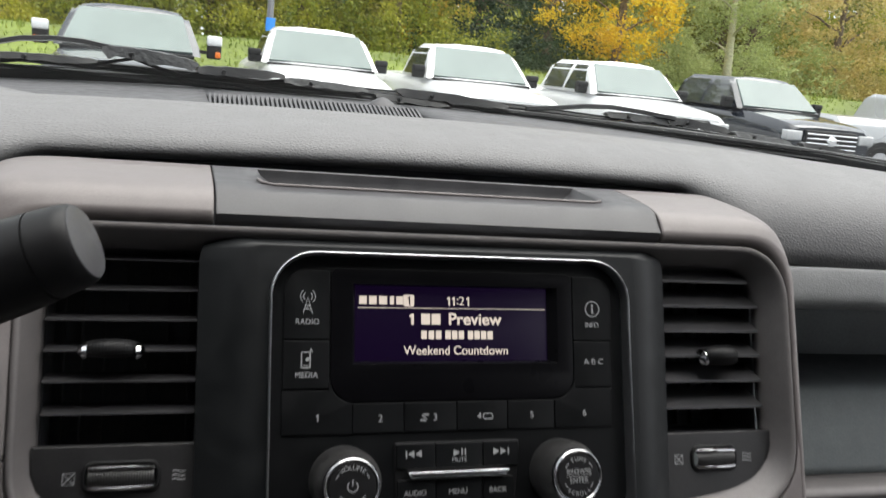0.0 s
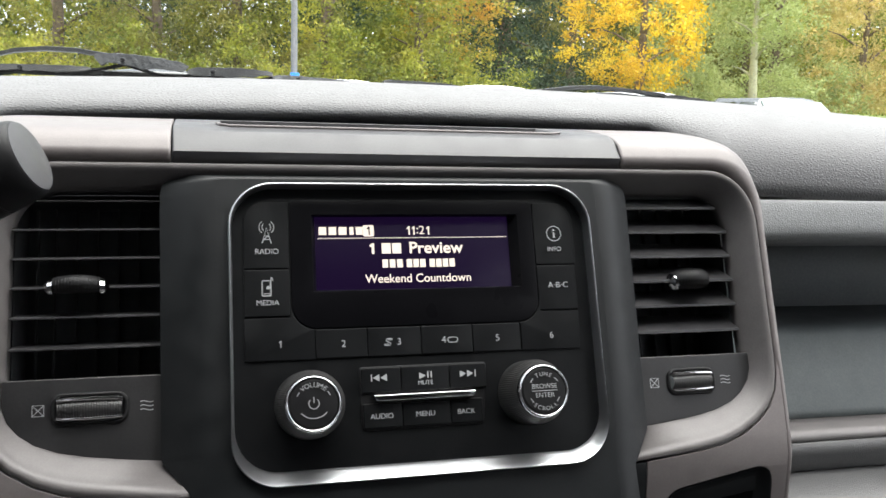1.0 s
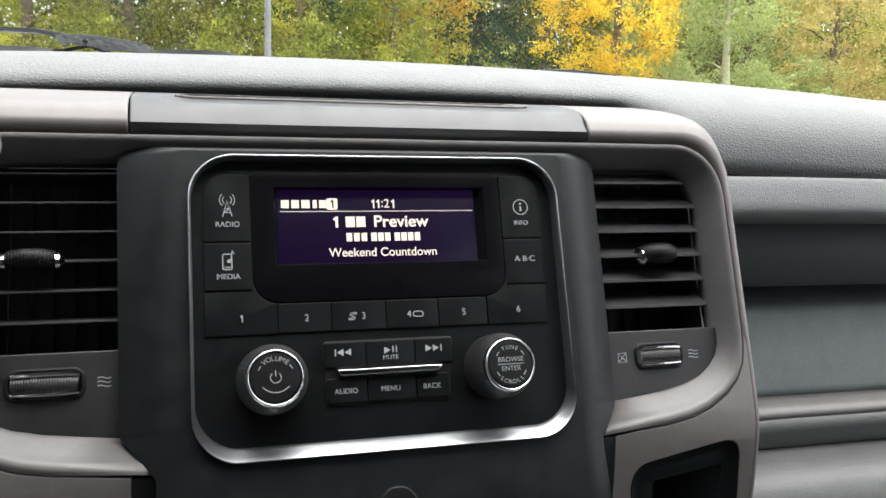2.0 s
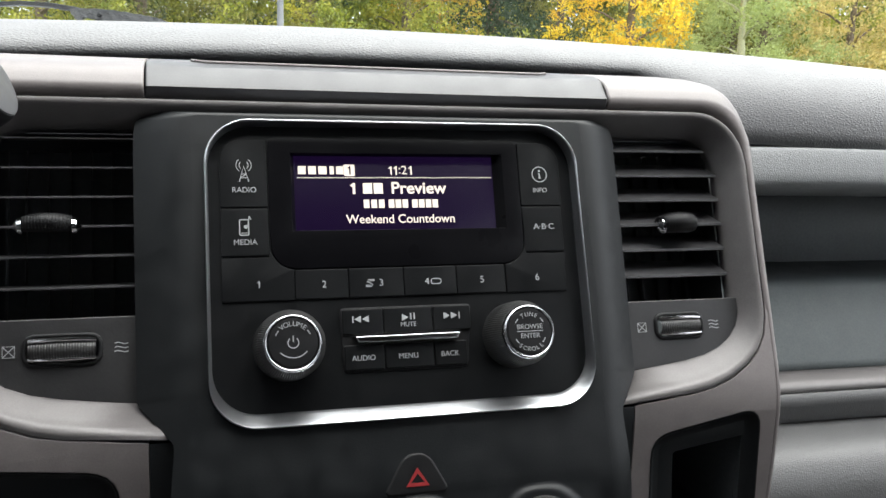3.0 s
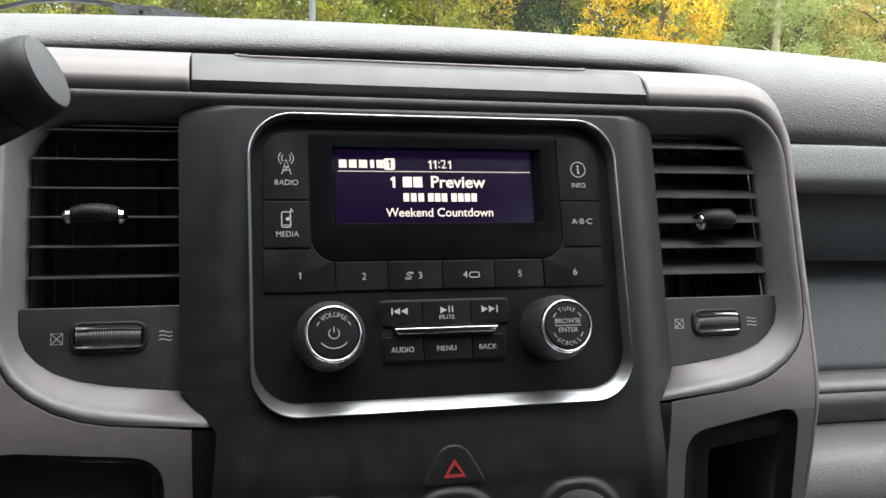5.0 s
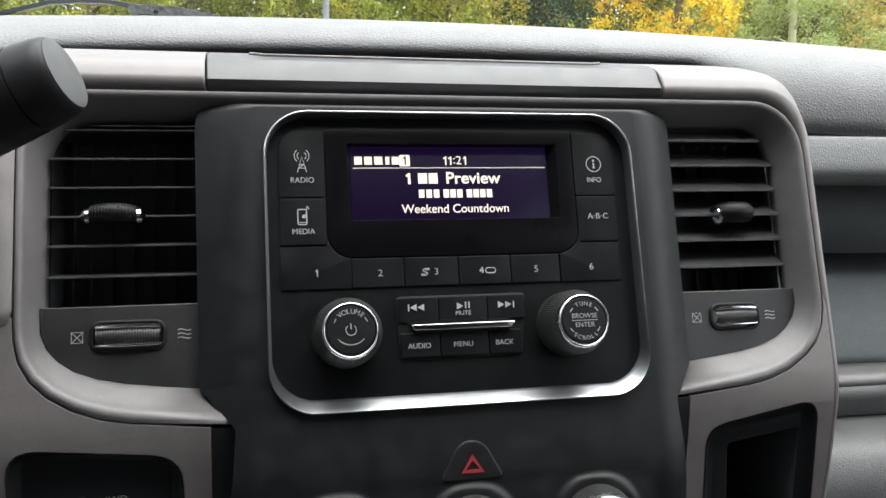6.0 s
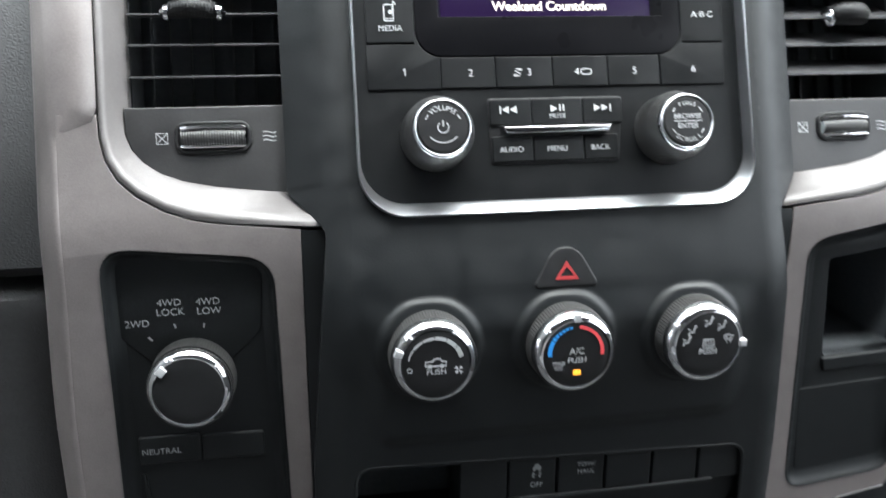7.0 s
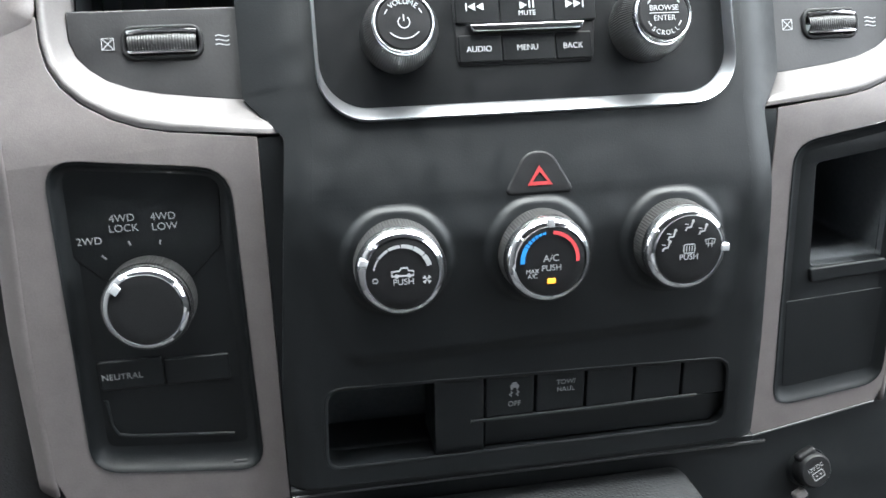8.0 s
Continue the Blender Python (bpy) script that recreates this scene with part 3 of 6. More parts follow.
BIN = rounded([(0.1525, 0.0085), (0.2295, 0.0225), (0.2335, -0.151), (0.1595, -0.1605)], 0.014)
rim = lambda e, v: 0.2485 + e - (0.006 * smoothstep(0.02, -0.16, v) if v < 0.02 else 0.0)
EDGE = (-0.155, -0.13, -0.10, -0.07, -0.04, -0.01, 0.02, 0.092)
left = [(-u, v) for u, v in SEAM] + [(-0.1405, -0.1835), (-0.245, -0.1800), (-0.259, -0.1715)] + [(-0.2485 - driver_edge(v), v) for v in EDGE]
right = [(u, v) for u, v in SEAM] + [(0.1395, -0.1815), (0.231, -0.1645)] + [(rim(-0.0075, v), v) for v in EDGE]
part("column_plate", plate(left, -0.02, 0.0, 0.0004, [POD], column, (0.01, 0.02, 0.03, 0.04, 0.05, 0.07)), SATIN, surround, "warm grey column plate beside the driver", weighted=True)
part("column_plate", plate(right, -0.02, 0.0, 0.0004, [BIN], column, (0.01, 0.02, 0.03, 0.04, 0.05, 0.07)), SATIN, surround, "warm grey column plate beside the passenger", weighted=True)


# vent frames: rounded bands between the vent openings and the seam
def vent_frame(side, tip):
    inner, outer = [], []
    for i in range(8):
        u = 0.2025 * i / 7
        inner.append((u, 0.2035)), outer.append((u, 0.2168))
    for i in range(1, 8):
        g = radians(90 - 90 * i / 8)
        inner.append((0.2025 + 0.0225 * math.cos(g), 0.181 + 0.0225 * math.sin(g)))
        outer.append((0.205 + 0.0335 * math.cos(g), 0.183 + 0.0338 * math.sin(g)))
    for i in range(8):
        v = 0.181 - (0.181 - 0.092) * i / 7
        inner.append((0.2262, v)), outer.append((0.2388, v))
    low = [(0.2262, 0.092), (0.2258, 0.084), (0.2235, 0.0765), (0.2185, 0.0695), (0.2105, 0.0635), (0.199, 0.0592), (0.184, 0.0562), (0.165, 0.0538), (0.1465, 0.0517)]
    lo2 = [(0.2388, 0.092), (0.2382, 0.0802), (0.2358, 0.0685), (0.2304, 0.0587), (0.222, 0.0503), (0.209, 0.0423), (0.1957, 0.0373), (0.182, 0.0346), (tip, 0.0302)]
    inner += low[1:]
    outer += lo2[1:]
    rows = []
    for n, ((iu, iv), (ou, ov)) in enumerate(zip(inner, outer)):
        row, deep = [], 0.0225 - 0.0090 * smoothstep(21, 26, n)
        for t in (0, 0.12, 0.3, 0.5, 0.64, 0.70, 0.76, 0.84, 0.92, 0.97, 1.0):
            w = -0.0075 - deep * (1 - min(1, t / 0.70) ** 0.9) + 0.0022 * smoothstep(0.6, 0.85, t) - 0.0012 * smoothstep(0.9, 1, t)
            row.append(panel(side * (iu + (ou - iu) * t), iv + (ov - iv) * t, w))
        row.append(panel(side * ou, ov, -0.016))
        rows.append(row)
    return rows


thick(part("vent_frame", sheet(vent_frame(-1, 0.1300)[:0:-1] + vent_frame(1, 0.1318)), VFRAME, surround, "satin grey frame curving round both vents", 40), 0.002)

# ---- black centre panel ----
centre = thing("centre_stack", "matte black centre stack panel with rounded shoulders", "dashboard panel", (0, 0.5, 1.12))
RADIO = rrect(-0.1088, 0.0335, 0.1110, 0.2022, 0.0245)
BAY = rounded([(-0.1175, -0.1085), (0.1165, -0.1145), (0.1185, -0.1605), (-0.1195, -0.1605)], 0.011)
HAZ = rounded([(-0.0174, -0.0078), (-0.0076, 0.0090), (-0.0032, 0.0120), (0.0034, 0.0120), (0.0078, 0.0090), (0.0170, -0.0078)], 0.003, 3)


def denser(pts, step):
    out = []
    for a, b in zip(pts, pts[1:] + pts[:1]):
        n = max(1, int(math.dist(a, b) / step))
        out += [(a[0] + (b[0] - a[0]) * i / n, a[1] + (b[1] - a[1]) * i / n) for i in range(n)]
    return out


def inset(pts, d):
    """The outline, drawn clockwise, moved inwards by d."""
    out = []
    for i, p in enumerate(pts):
        a, b, c = Vector(pts[i - 1]), Vector(p), Vector(pts[(i + 1) % len(pts)])
        t1, t2 = (b - a).normalized(), (c - b).normalized()
        n = Vector((t1.y, -t1.x)) + Vector((t2.y, -t2.x))
        n = n.normalized() / max(0.5, (n.length / 2))
        q = b + n * d
        out.append((q.x, q.y))
    return out


def matched(pts, others, step):
    """The outline divided where the other one, corner for corner alike, is divided."""
    out = []
    for k, (a, b) in enumerate(zip(pts, pts[1:] + pts[:1])):
        n = max(1, int(math.dist(others[k], others[(k + 1) % len(others)]) / step))
        out += [(a[0] + (b[0] - a[0]) * i / n, a[1] + (b[1] - a[1]) * i / n) for i in range(n)]
    return out


OUTER = [(-0.1325, 0.2118), (0.1350, 0.2118), (0.1455, 0.2065), (0.1468, 0.1985), (0.1458, 0.0500), (0.1298, 0.0290), (0.1392, -0.1150), (0.1395, -0.1720), (-0.1395, -0.1720), (-0.1392, -0.1150), (-0.1275, 0.0275), (-0.1465, 0.0500), (-0.1470, 0.1985), (-0.1455, 0.2065)]
RIDGE = [(-0.1120, 0.2060), (0.1140, 0.2060), (0.1175, 0.2050), (0.1185, 0.1980), (0.1185, 0.0540), (0.1165, 0.0300), (0.1240, -0.1150), (0.1245, -0.1705), (-0.1245, -0.1705), (-0.1240, -0.1150), (-0.1145, 0.0290), (-0.1160, 0.0540), (-0.1165, 0.1980), (-0.1155, 0.2050)]
OUTER, RIDGE = rounded(OUTER, 0.0025, 3), rounded(RIDGE, 0.002, 3)
OUTER, RIDGE = matched(OUTER, OUTER, 0.006), matched(RIDGE, OUTER, 0.006)
between = lambda t: [(a[0] + (b[0] - a[0]) * t, a[1] + (b[1] - a[1]) * t) for a, b in zip(RIDGE, OUTER)]
FLATFACE = inset(RIDGE, 0.0003)
shoulder = [[panel(u, v, 0.0) for u, v in FLATFACE]]
DROP = [(0.0, 0.0), (0.12, -0.0002), (0.26, -0.0010), (0.42, -0.0028), (0.62, -0.0062), (0.85, -0.0108), (1.0, -0.0138)]


def fall(u, v, ridge, t, w):
    """Depth of the shoulder: by its distance from the ridge, also where the outline cuts it short below the vents."""
    if v > 0.0495:
        return w
    k = max(0.0, min(1.0, (abs(u) - abs(ridge)) / (0.146 - abs(ridge))))
    return float(np.interp(k, [p for p, _ in DROP], [q for _, q in DROP]))


for t, w in DROP:
    shoulder.append([panel(u, v, fall(u, v, r[0], t, w)) for (u, v), r in zip(between(t), RIDGE)])
shoulder.append([panel(u, v, -0.034) for u, v in OUTER])
BENDS = (0.03, 0.02, 0.01, 0.0, -0.005, -0.01, -0.02, -0.04)
part("bezel", join(plate(FLATFACE, -0.02, 0.0, 0.00004, [RADIO, BAY, HAZ], panel, BENDS), sheet(shoulder, closed=True)), BEZEL, centre, weighted=True)


def swell(u, v):
    """Height of the soft raised field round the climate knobs, rolled off below, with a collar round each knob."""
    mid = v - 0.02 * u
    low = smoothstep(-0.0985, -0.0865, mid) ** 1.3
    top = smoothstep(-0.0095, -0.0300, v)
    wide = smoothstep(0.1140, 0.0980, abs(u) + max(0.0, -0.075 - mid) * 0.35)
    h = 0.0030 * low * top * wide
    for c in (-0.0758, -0.001, 0.0726):
        r = math.hypot(u - c, v + 0.0383)
        h += 0.0026 * smoothstep(0.0305, 0.0258, r) * (0.4 + 0.6 * smoothstep(-0.0096, -0.013, v))
    return h


part("climate_field", sheet([[panel(u, v, 0.00004 + swell(u, v)) for u in np.linspace(-0.1160, 0.1160, 220)] for v in np.linspace(-0.1055, -0.0090, 100)]), BEZEL, centre, "slightly swollen field with soft collars round the climate knobs", 80)
part("lower_lip", plate([(-0.1390, -0.1765), (0.1390, -0.1765), (0.1390, -0.1722), (-0.1390, -0.1722)], -0.02, -0.0030, 0.001), BEZEL, centre)
for side in (-1, 1):
    lo, hi = sorted((side * 0.1230, side * 0.1402))
    part("side_filler", plate([(lo, -0.172), (hi, -0.172), (hi, 0.0288), (lo, 0.0288)], -0.012, -0.0005, 0.0003, to=column, cuts=(0.0, 0.01, 0.02)), BEZEL, centre, "dark strip beside the panel")

# ---- radio ----
radio = thing("car_radio", "black car radio with lit purple display, two knobs and chrome frame", "car radio", (0, 0.52, 1.33))
part("faceplate", plate(rrect(-0.1086, 0.0337, 0.1108, 0.2020, 0.0243), -0.03, -0.0045, 0.0005, [[(-0.07, 0.13), (0.07, 0.13), (0.07, 0.187), (-0.07, 0.187)]]), FACE, radio)


def chrome_frame():
    """A funnel with a thin bright rim, its inner wall slim above and broad below."""
    o, i = rrect(-0.1096, 0.0325, 0.1120, 0.2032, 0.0255, 12), rrect(-0.1076, 0.0402, 0.1098, 0.2012, 0.0240, 12)
    rows = []
    for (ou, ov), (iu, iv) in zip(o, i):
        row = []
        f = 0.0013 / math.dist((ou, ov), (iu, iv))
        for t, h in ((0, -0.004), (0.0, 0.0030), (f * 0.2, 0.0038), (f * 0.55, 0.0041), (f, 0.0036), (f + (1 - f) * 0.15, 0.0026), (f + (1 - f) * 0.45, 0.0002), (f + (1 - f) * 0.75, -0.0022), (1, -0.0044), (1, -0.006)):
            row.append(panel(ou + (iu - ou) * t, ov + (iv - ov) * t, h))
        rows.append(row)
    return sheet(rows + rows[:1])


bm = chrome_frame()
bmesh.ops.remove_doubles(bm, verts=bm.verts, dist=1e-6)
part("chrome_frame", bm, BRUSHED, radio, "bright satin chrome frame", 60)

# display: cover with a sloping well and the lit screen in it
COVER = rrect(-0.0745, 0.1187, 0.0755, 0.1945, (0.014, 0.004, 0.004, 0.014))
WELL = [(-0.0618, 0.1402), (0.0655, 0.1402), (0.0655, 0.1855), (-0.0618, 0.1855)]
display = part("display", plate(COVER, -0.012, -0.0035, 0.0004, [WELL]), GLASSY, radio, "gloss black display cover")
SCR = [(-0.0595, 0.1415), (0.0612, 0.1415), (0.0612, 0.186), (-0.0595, 0.186)]
bm = sheet([[panel(u, v, -0.0036) for u, v in WELL], [panel(u, v, -0.0098) for u, v in SCR]], closed=True)
part("well", bm, GLASSY, display)
screen = part("screen", plate([(-0.062, 0.1405), (0.063, 0.1405), (0.063, 0.187), (-0.062, 0.187)], -0.0115, -0.0098, 0.0001), SCREEN, display, "dark purple lit screen")


def on_screen(x, y):
    """Screen places from a grid of 345 by 128 dots."""
    return -0.0588 + x * 0.000347, 0.1822 - y * 0.000343


def lit(name, bm):
    return part(name, bm, LIT, display)


W = -0.0098
for x0, x1 in ((5, 18), (22, 35), (39, 53), (58, 65), (69, 81)):
    u0, v0 = on_screen(x0, 22)
    u1, v1 = on_screen(x1, 8)
    if x0 == 60:
        v0, v1 = v0 + 0.0018, v1 - 0.0022
    lit("blocked_letter", shape([(u0, v0), (u1, v0), (u1, v1), (u0, v1)], W))
u, v = on_screen(91, 15)
badge = lit("badge", plate(rrect(u - 0.0033, v - 0.0035, u + 0.0033, v + 0.0035, 0.001), W, W + 0.0002, 0.00001, res=0))
part("badge_digit", digit_one(0.0068, u, v, W + 0.0003), SCREEN, display)
u, v = on_screen(180, 15)
lit("clock", join(digit_one(0.0072, u - 0.0062, v, W), digit_one(0.0072, u - 0.0031, v, W), text("2", 0.0076, u + 0.0022, v, W), digit_one(0.0072, u + 0.0060, v, W), *[shape([(u - 0.0010, v + d), (u - 0.0002, v + d), (u - 0.0002, v + d + 0.0008), (u - 0.0010, v + d + 0.0008)], W) for d in (-0.0018, 0.0008)]))
dots = []
for i in range(110):
    u, v = on_screen(3 + i * 3.1, 29 - 0.006 * i)
    dots.append(shape([(u, v), (u + 0.0006, v), (u + 0.0006, v + 0.0006), (u, v + 0.0006)], W))
lit("dotted_line", join(*dots))
lit("channel_number", digit_one(0.0092, *on_screen(96, 47), W, 0.17))
u0, v0 = on_screen(113, 56)
for k in range(2):
    lit("blocked_letter", shape([(u0 + k * 0.0064, v0), (u0 + k * 0.0064 + 0.0055, v0), (u0 + k * 0.0064 + 0.0055, v0 + 0.0064), (u0 + k * 0.0064, v0 + 0.0064)], W))
lit("channel_title", text("Preview", 0.0099, *on_screen(210, 47), W, squeeze=1.06, bold=0.00022))
for k, x0 in enumerate((113, 126, 139, 156, 168, 180, 197, 209, 221, 233)):
    u0, v0 = on_screen(x0, 81)
    lit("blocked_digit", shape([(u0, v0), (u0 + 0.0034, v0), (u0 + 0.0034, v0 + 0.005), (u0, v0 + 0.005)], W))
lit("programme_title", text("Weekend Countdown", 0.0073, *on_screen(177, 101), W, squeeze=0.99, bold=0.00008))

T = -0.0031


def button(outline, name="button", h=-0.0033):
    return part(name, plate(outline, -0.008, h, 0.00035), FACE, radio)


def legend(bm, parent, material=INK):
    return part("legend", bm, material, parent)


G = 0.00035
b = button(rrect(-0.1015 + G, 0.1535 + G, -0.0752 - G, 0.193, (0.001, 0.001, 0.012, 0.001)))
legend(text("RADIO", 0.0044, -0.088, 0.1637, T), b)
legend(join(stroke([(-0.0905, 0.1685), (-0.0879, 0.1775), (-0.0853, 0.1685)], 0.0005, T), stroke([(-0.0897, 0.1708), (-0.0862, 0.1708)], 0.0004, T), stroke([(-0.0892, 0.1729), (-0.0866, 0.1729)], 0.0004, T),
            stroke([(-0.0897, 0.1708), (-0.0866, 0.1729)], 0.0004, T), stroke(arc(-0.0879, 0.178, 0.0025, -50, 50, 6), 0.0004, T), stroke(arc(-0.0879, 0.178, 0.0025, 130, 230, 6), 0.0004, T),
            stroke(arc(-0.0879, 0.178, 0.0042, -50, 50, 6), 0.0004, T), stroke(arc(-0.0879, 0.178, 0.0042, 130, 230, 6), 0.0004, T)), b)
b = button(rrect(-0.1015 + G, 0.126 + G, -0.0752 - G, 0.1535 - G, 0.001))
legend(text("MEDIA", 0.0044, -0.0882, 0.134, T), b)
legend(join(stroke(rrect(-0.0911, 0.1381, -0.0862, 0.1468, 0.0008, 3), 0.0006, T, closed=True), stroke([(-0.0905, 0.1393), (-0.0868, 0.1393)], 0.0004, T),
            shape(arc(-0.0877, 0.1428, 0.0011, 0, 360, 10)[:-1], T), stroke([(-0.0867, 0.1428), (-0.0858, 0.1488), (-0.0848, 0.1468)], 0.0006, T)), b)
b = button(rrect(0.0758 + G, 0.1533 + G, 0.1023, 0.193, (0.001, 0.012, 0.001, 0.001)))
legend(text("INFO", 0.0041, 0.0888, 0.1631, T), b)
legend(join(stroke(arc(0.0893, 0.1731, 0.0047, 0, 360, 28)[:-1], 0.0005, T, closed=True), stroke([(0.0893, 0.1708), (0.0893, 0.1736)], 0.0009, T), stroke([(0.0885, 0.1708), (0.0902, 0.1708)], 0.0005, T), stroke([(0.0886, 0.1736), (0.0893, 0.1736)], 0.0005, T), shape(arc(0.0893, 0.1752, 0.0007, 0, 360, 8)[:-1], T)), b)
b = button(rrect(0.0762, 0.125 + G, 0.1015, 0.1533 - G, 0.001))
legend(text("A\u00b7B\u00b7C", 0.0049, 0.0893, 0.1405, T, squeeze=1.12), b)
notch = arc(-0.0605, 0.1327, 0.0148, 180, 268, 6)
b = button([(-0.1015, 0.1012), (-0.0622, 0.1012), (-0.0622, 0.1175)] + [(u, v) for u, v in notch[::-1]] + [(-0.0757, 0.1253), (-0.1015, 0.1253)])
legend(digit_one(0.0054, -0.0818, 0.1103, T, 0.11), b)
notch = arc(0.0615, 0.1327, 0.0148, 272, 360, 6)
b = button([(0.0626, 0.1012), (0.1005, 0.1012), (0.1012, 0.1244), (0.0766, 0.1244)] + notch[::-1] + [(0.0626, 0.1175)])
legend(text("6", 0.0056, 0.0822, 0.1096, T), b)
for u0, u1, s, su in ((-0.0618, -0.0323, "2", -0.0458), (-0.0317, -0.0003, "3", -0.0132), (0.0003, 0.0314, "4", 0.0138), (0.032, 0.0618, "5", 0.0473)):
    b = button(rrect(u0, 0.1014, u1, 0.1179, 0.0006))
    legend(text(s, 0.0056, su, 0.1092, T), b)
    if s == "3":
        legend(join(stroke([(-0.0172, 0.1112), (-0.0205, 0.1112), (-0.0212, 0.1102), (-0.0182, 0.1084), (-0.019, 0.1074), (-0.0222, 0.1074)], 0.0005, T), stroke([(-0.0172, 0.1105), (-0.0198, 0.1105)], 0.0004, T), stroke([(-0.0195, 0.1081), (-0.0222, 0.1081)], 0.0004, T)), b)
    if s == "4":
        legend(stroke(rrect(0.0162, 0.1077, 0.0222, 0.1107, 0.0014, 4), 0.0005, T, closed=True), b)

block = part("key_block", plate(rounded([(-0.0378, 0.0955), (0.0392, 0.0955), (0.0355, 0.0592), (-0.037, 0.0592)], 0.003), -0.008, -0.0038, 0.0005), KNOB, radio)
for col, (a, b_) in enumerate(((-0.0368, -0.0138), (-0.0132, 0.0152), (0.0158, 0.0382))):
    b = part("key", plate(rrect(a, 0.0805, b_, 0.0946, 0.0012), -0.006, -0.0025, 0.0005), FACE, radio)
    c = (-0.0262, 0.0010, 0.0268)[col]
    tri = lambda x, d: shape([(x, 0.0869), (x + d, 0.0882 + 0.0007), (x, 0.0908)] if d > 0 else [(x, 0.0908), (x + d, 0.0889), (x, 0.0869)], -0.0023)
    if col == 0:
        legend(join(stroke([(c - 0.0046, 0.0869), (c - 0.0046, 0.0908)], 0.0007, -0.0023), tri(c, -0.0038), tri(c + 0.0044, -0.0038)), b)
    if col == 1:
        legend(join(tri(c - 0.0036, 0.0038), stroke([(c + 0.0016, 0.0875), (c + 0.0016, 0.0912)], 0.0008, -0.0023), stroke([(c + 0.0036, 0.0875), (c + 0.0036, 0.0912)], 0.0008, -0.0023)), b)
        legend(text("MUTE", 0.0036, 0.0010, 0.0848, -0.0023), b)
    if col == 2:
        legend(join(stroke([(c + 0.0046, 0.0869), (c + 0.0046, 0.0908)], 0.0007, -0.0023), tri(c - 0.0004, 0.0038), tri(c - 0.0048, 0.0038)), b)
    b = part("key", plate(rrect((-0.0362, -0.0132, 0.0156)[col], 0.0605, (-0.0138, 0.0150, 0.0348)[col], 0.0745, 0.0012), -0.006, -0.0025, 0.0005), FACE, radio)
    legend(text(("AUDIO", "MENU", "BACK")[col], 0.0042, (-0.0256, 0.0, 0.0245)[col], 0.067, -0.0023), b)
part("chrome_bar", plate([(-0.0308, 0.0792), (0.0312, 0.0792), (0.0288, 0.0755), (-0.0285, 0.0755)], -0.005, 0.0012, 0.0011, res=3), CHROME, radio, "slim chrome divider between the keys")
NRM = Vector((0, -COS, SIN))


def dial(parent, u, v, w, axis, to, r_base, r_face, height, name="knob", broad=False):
    """A ribbed knob with a chrome ring round a black cap."""
    at = to(u, v, w)
    k = part(name, lathe([(r_base * 1.0, 0), (r_base, height * 0.1), (r_base * 0.98, height * 0.55), (r_face * 1.1, height * 0.8), (r_face * 1.04, height * 0.86)], at, axis, 180, 1, 0.0004, (1, 3)), GRIP, parent, "ribbed grey knob skirt", 25)
    ring = [(1.10, 0.62), (1.105, 0.72), (1.085, 0.81), (1.04, 0.90), (0.975, 0.965), (0.915, 0.995), (0.885, 0.99), (0.87, 0.94)]
    part("chrome_ring", lathe([(r_face * a, height * b) for a, b in ring] if broad else [(r_face * 1.04, height * 0.78), (r_face * 1.05, height * 0.86), (r_face * 1.04, height * 0.93), (r_face * 1.0, height * 0.985), (r_face * 0.96, height * 1.0), (r_face * 0.92, height * 0.985), (r_face * 0.88, height * 0.93)], at, axis, 64), CHROME if broad else RING, k, "polished chrome ring" if broad else "satin chrome ring")
    part("cap", lathe([(r_face * 0.89, height * 0.85), (r_face * 0.885, height * 0.965), (r_face * 0.84, height * 0.985), (r_face * 0.6, height * 0.99), (0.0005, height * 0.995)], at, axis, 48), KNOB, k, "black knob cap")
    return k


for u, label in ((-0.0670, "volume"), (0.0645, "tune")):
    k = dial(radio, u, 0.0758, -0.0045, NRM, panel, 0.0192, 0.0148, 0.0275)
    top, cu, cv = 0.0231, u, 0.0758
    if label == "volume":
        legend(join(stroke(arc(cu, cv + 0.0, 0.0028, 130, 410, 14), 0.0005, top), stroke([(cu, cv + 0.0005), (cu, cv + 0.0036)], 0.0006, top), stroke(arc(cu, cv + 0.0015, 0.0093, 222, 318, 12), 0.0005, top)), k)
        for ch, a in zip("VOLUME", (126, 111, 97, 83, 68, 52)):
            legend(text(ch, 0.0038, cu + 0.0098 * math.cos(radians(a)), cv + 0.0098 * math.sin(radians(a)), top, turn=a - 90), k)
        legend(stroke(arc(cu, cv, 0.0098, 140, 155, 4), 0.0005, top), k), legend(stroke(arc(cu, cv, 0.0098, 25, 40, 4), 0.0005, top), k)
    else:
        legend(text("BROWSE", 0.0039, cu, cv + 0.0024, top), k), legend(text("ENTER", 0.0039, cu, cv - 0.0026, top), k)
        legend(stroke([(cu - 0.0078, cv), (cu + 0.0078, cv)], 0.0004, top), k)
        for word, r, mid, step in (("TUNE", 0.0094, 90, -17), ("SCROLL", 0.0101, 270, 15)):
            for i, ch in enumerate(word):
                a = mid + (i - (len(word) - 1) / 2) * step
                legend(text(ch, 0.0034, cu + r * math.cos(radians(a)), cv + r * math.sin(radians(a)), top, turn=a - 90 if step < 0 else a + 90), k)
        for a0 in (30, 133, 205, 318):
            legend(stroke(arc(cu, cv, 0.0096, a0, a0 + 17, 4), 0.0005, top), k)

# ---- air vents ----


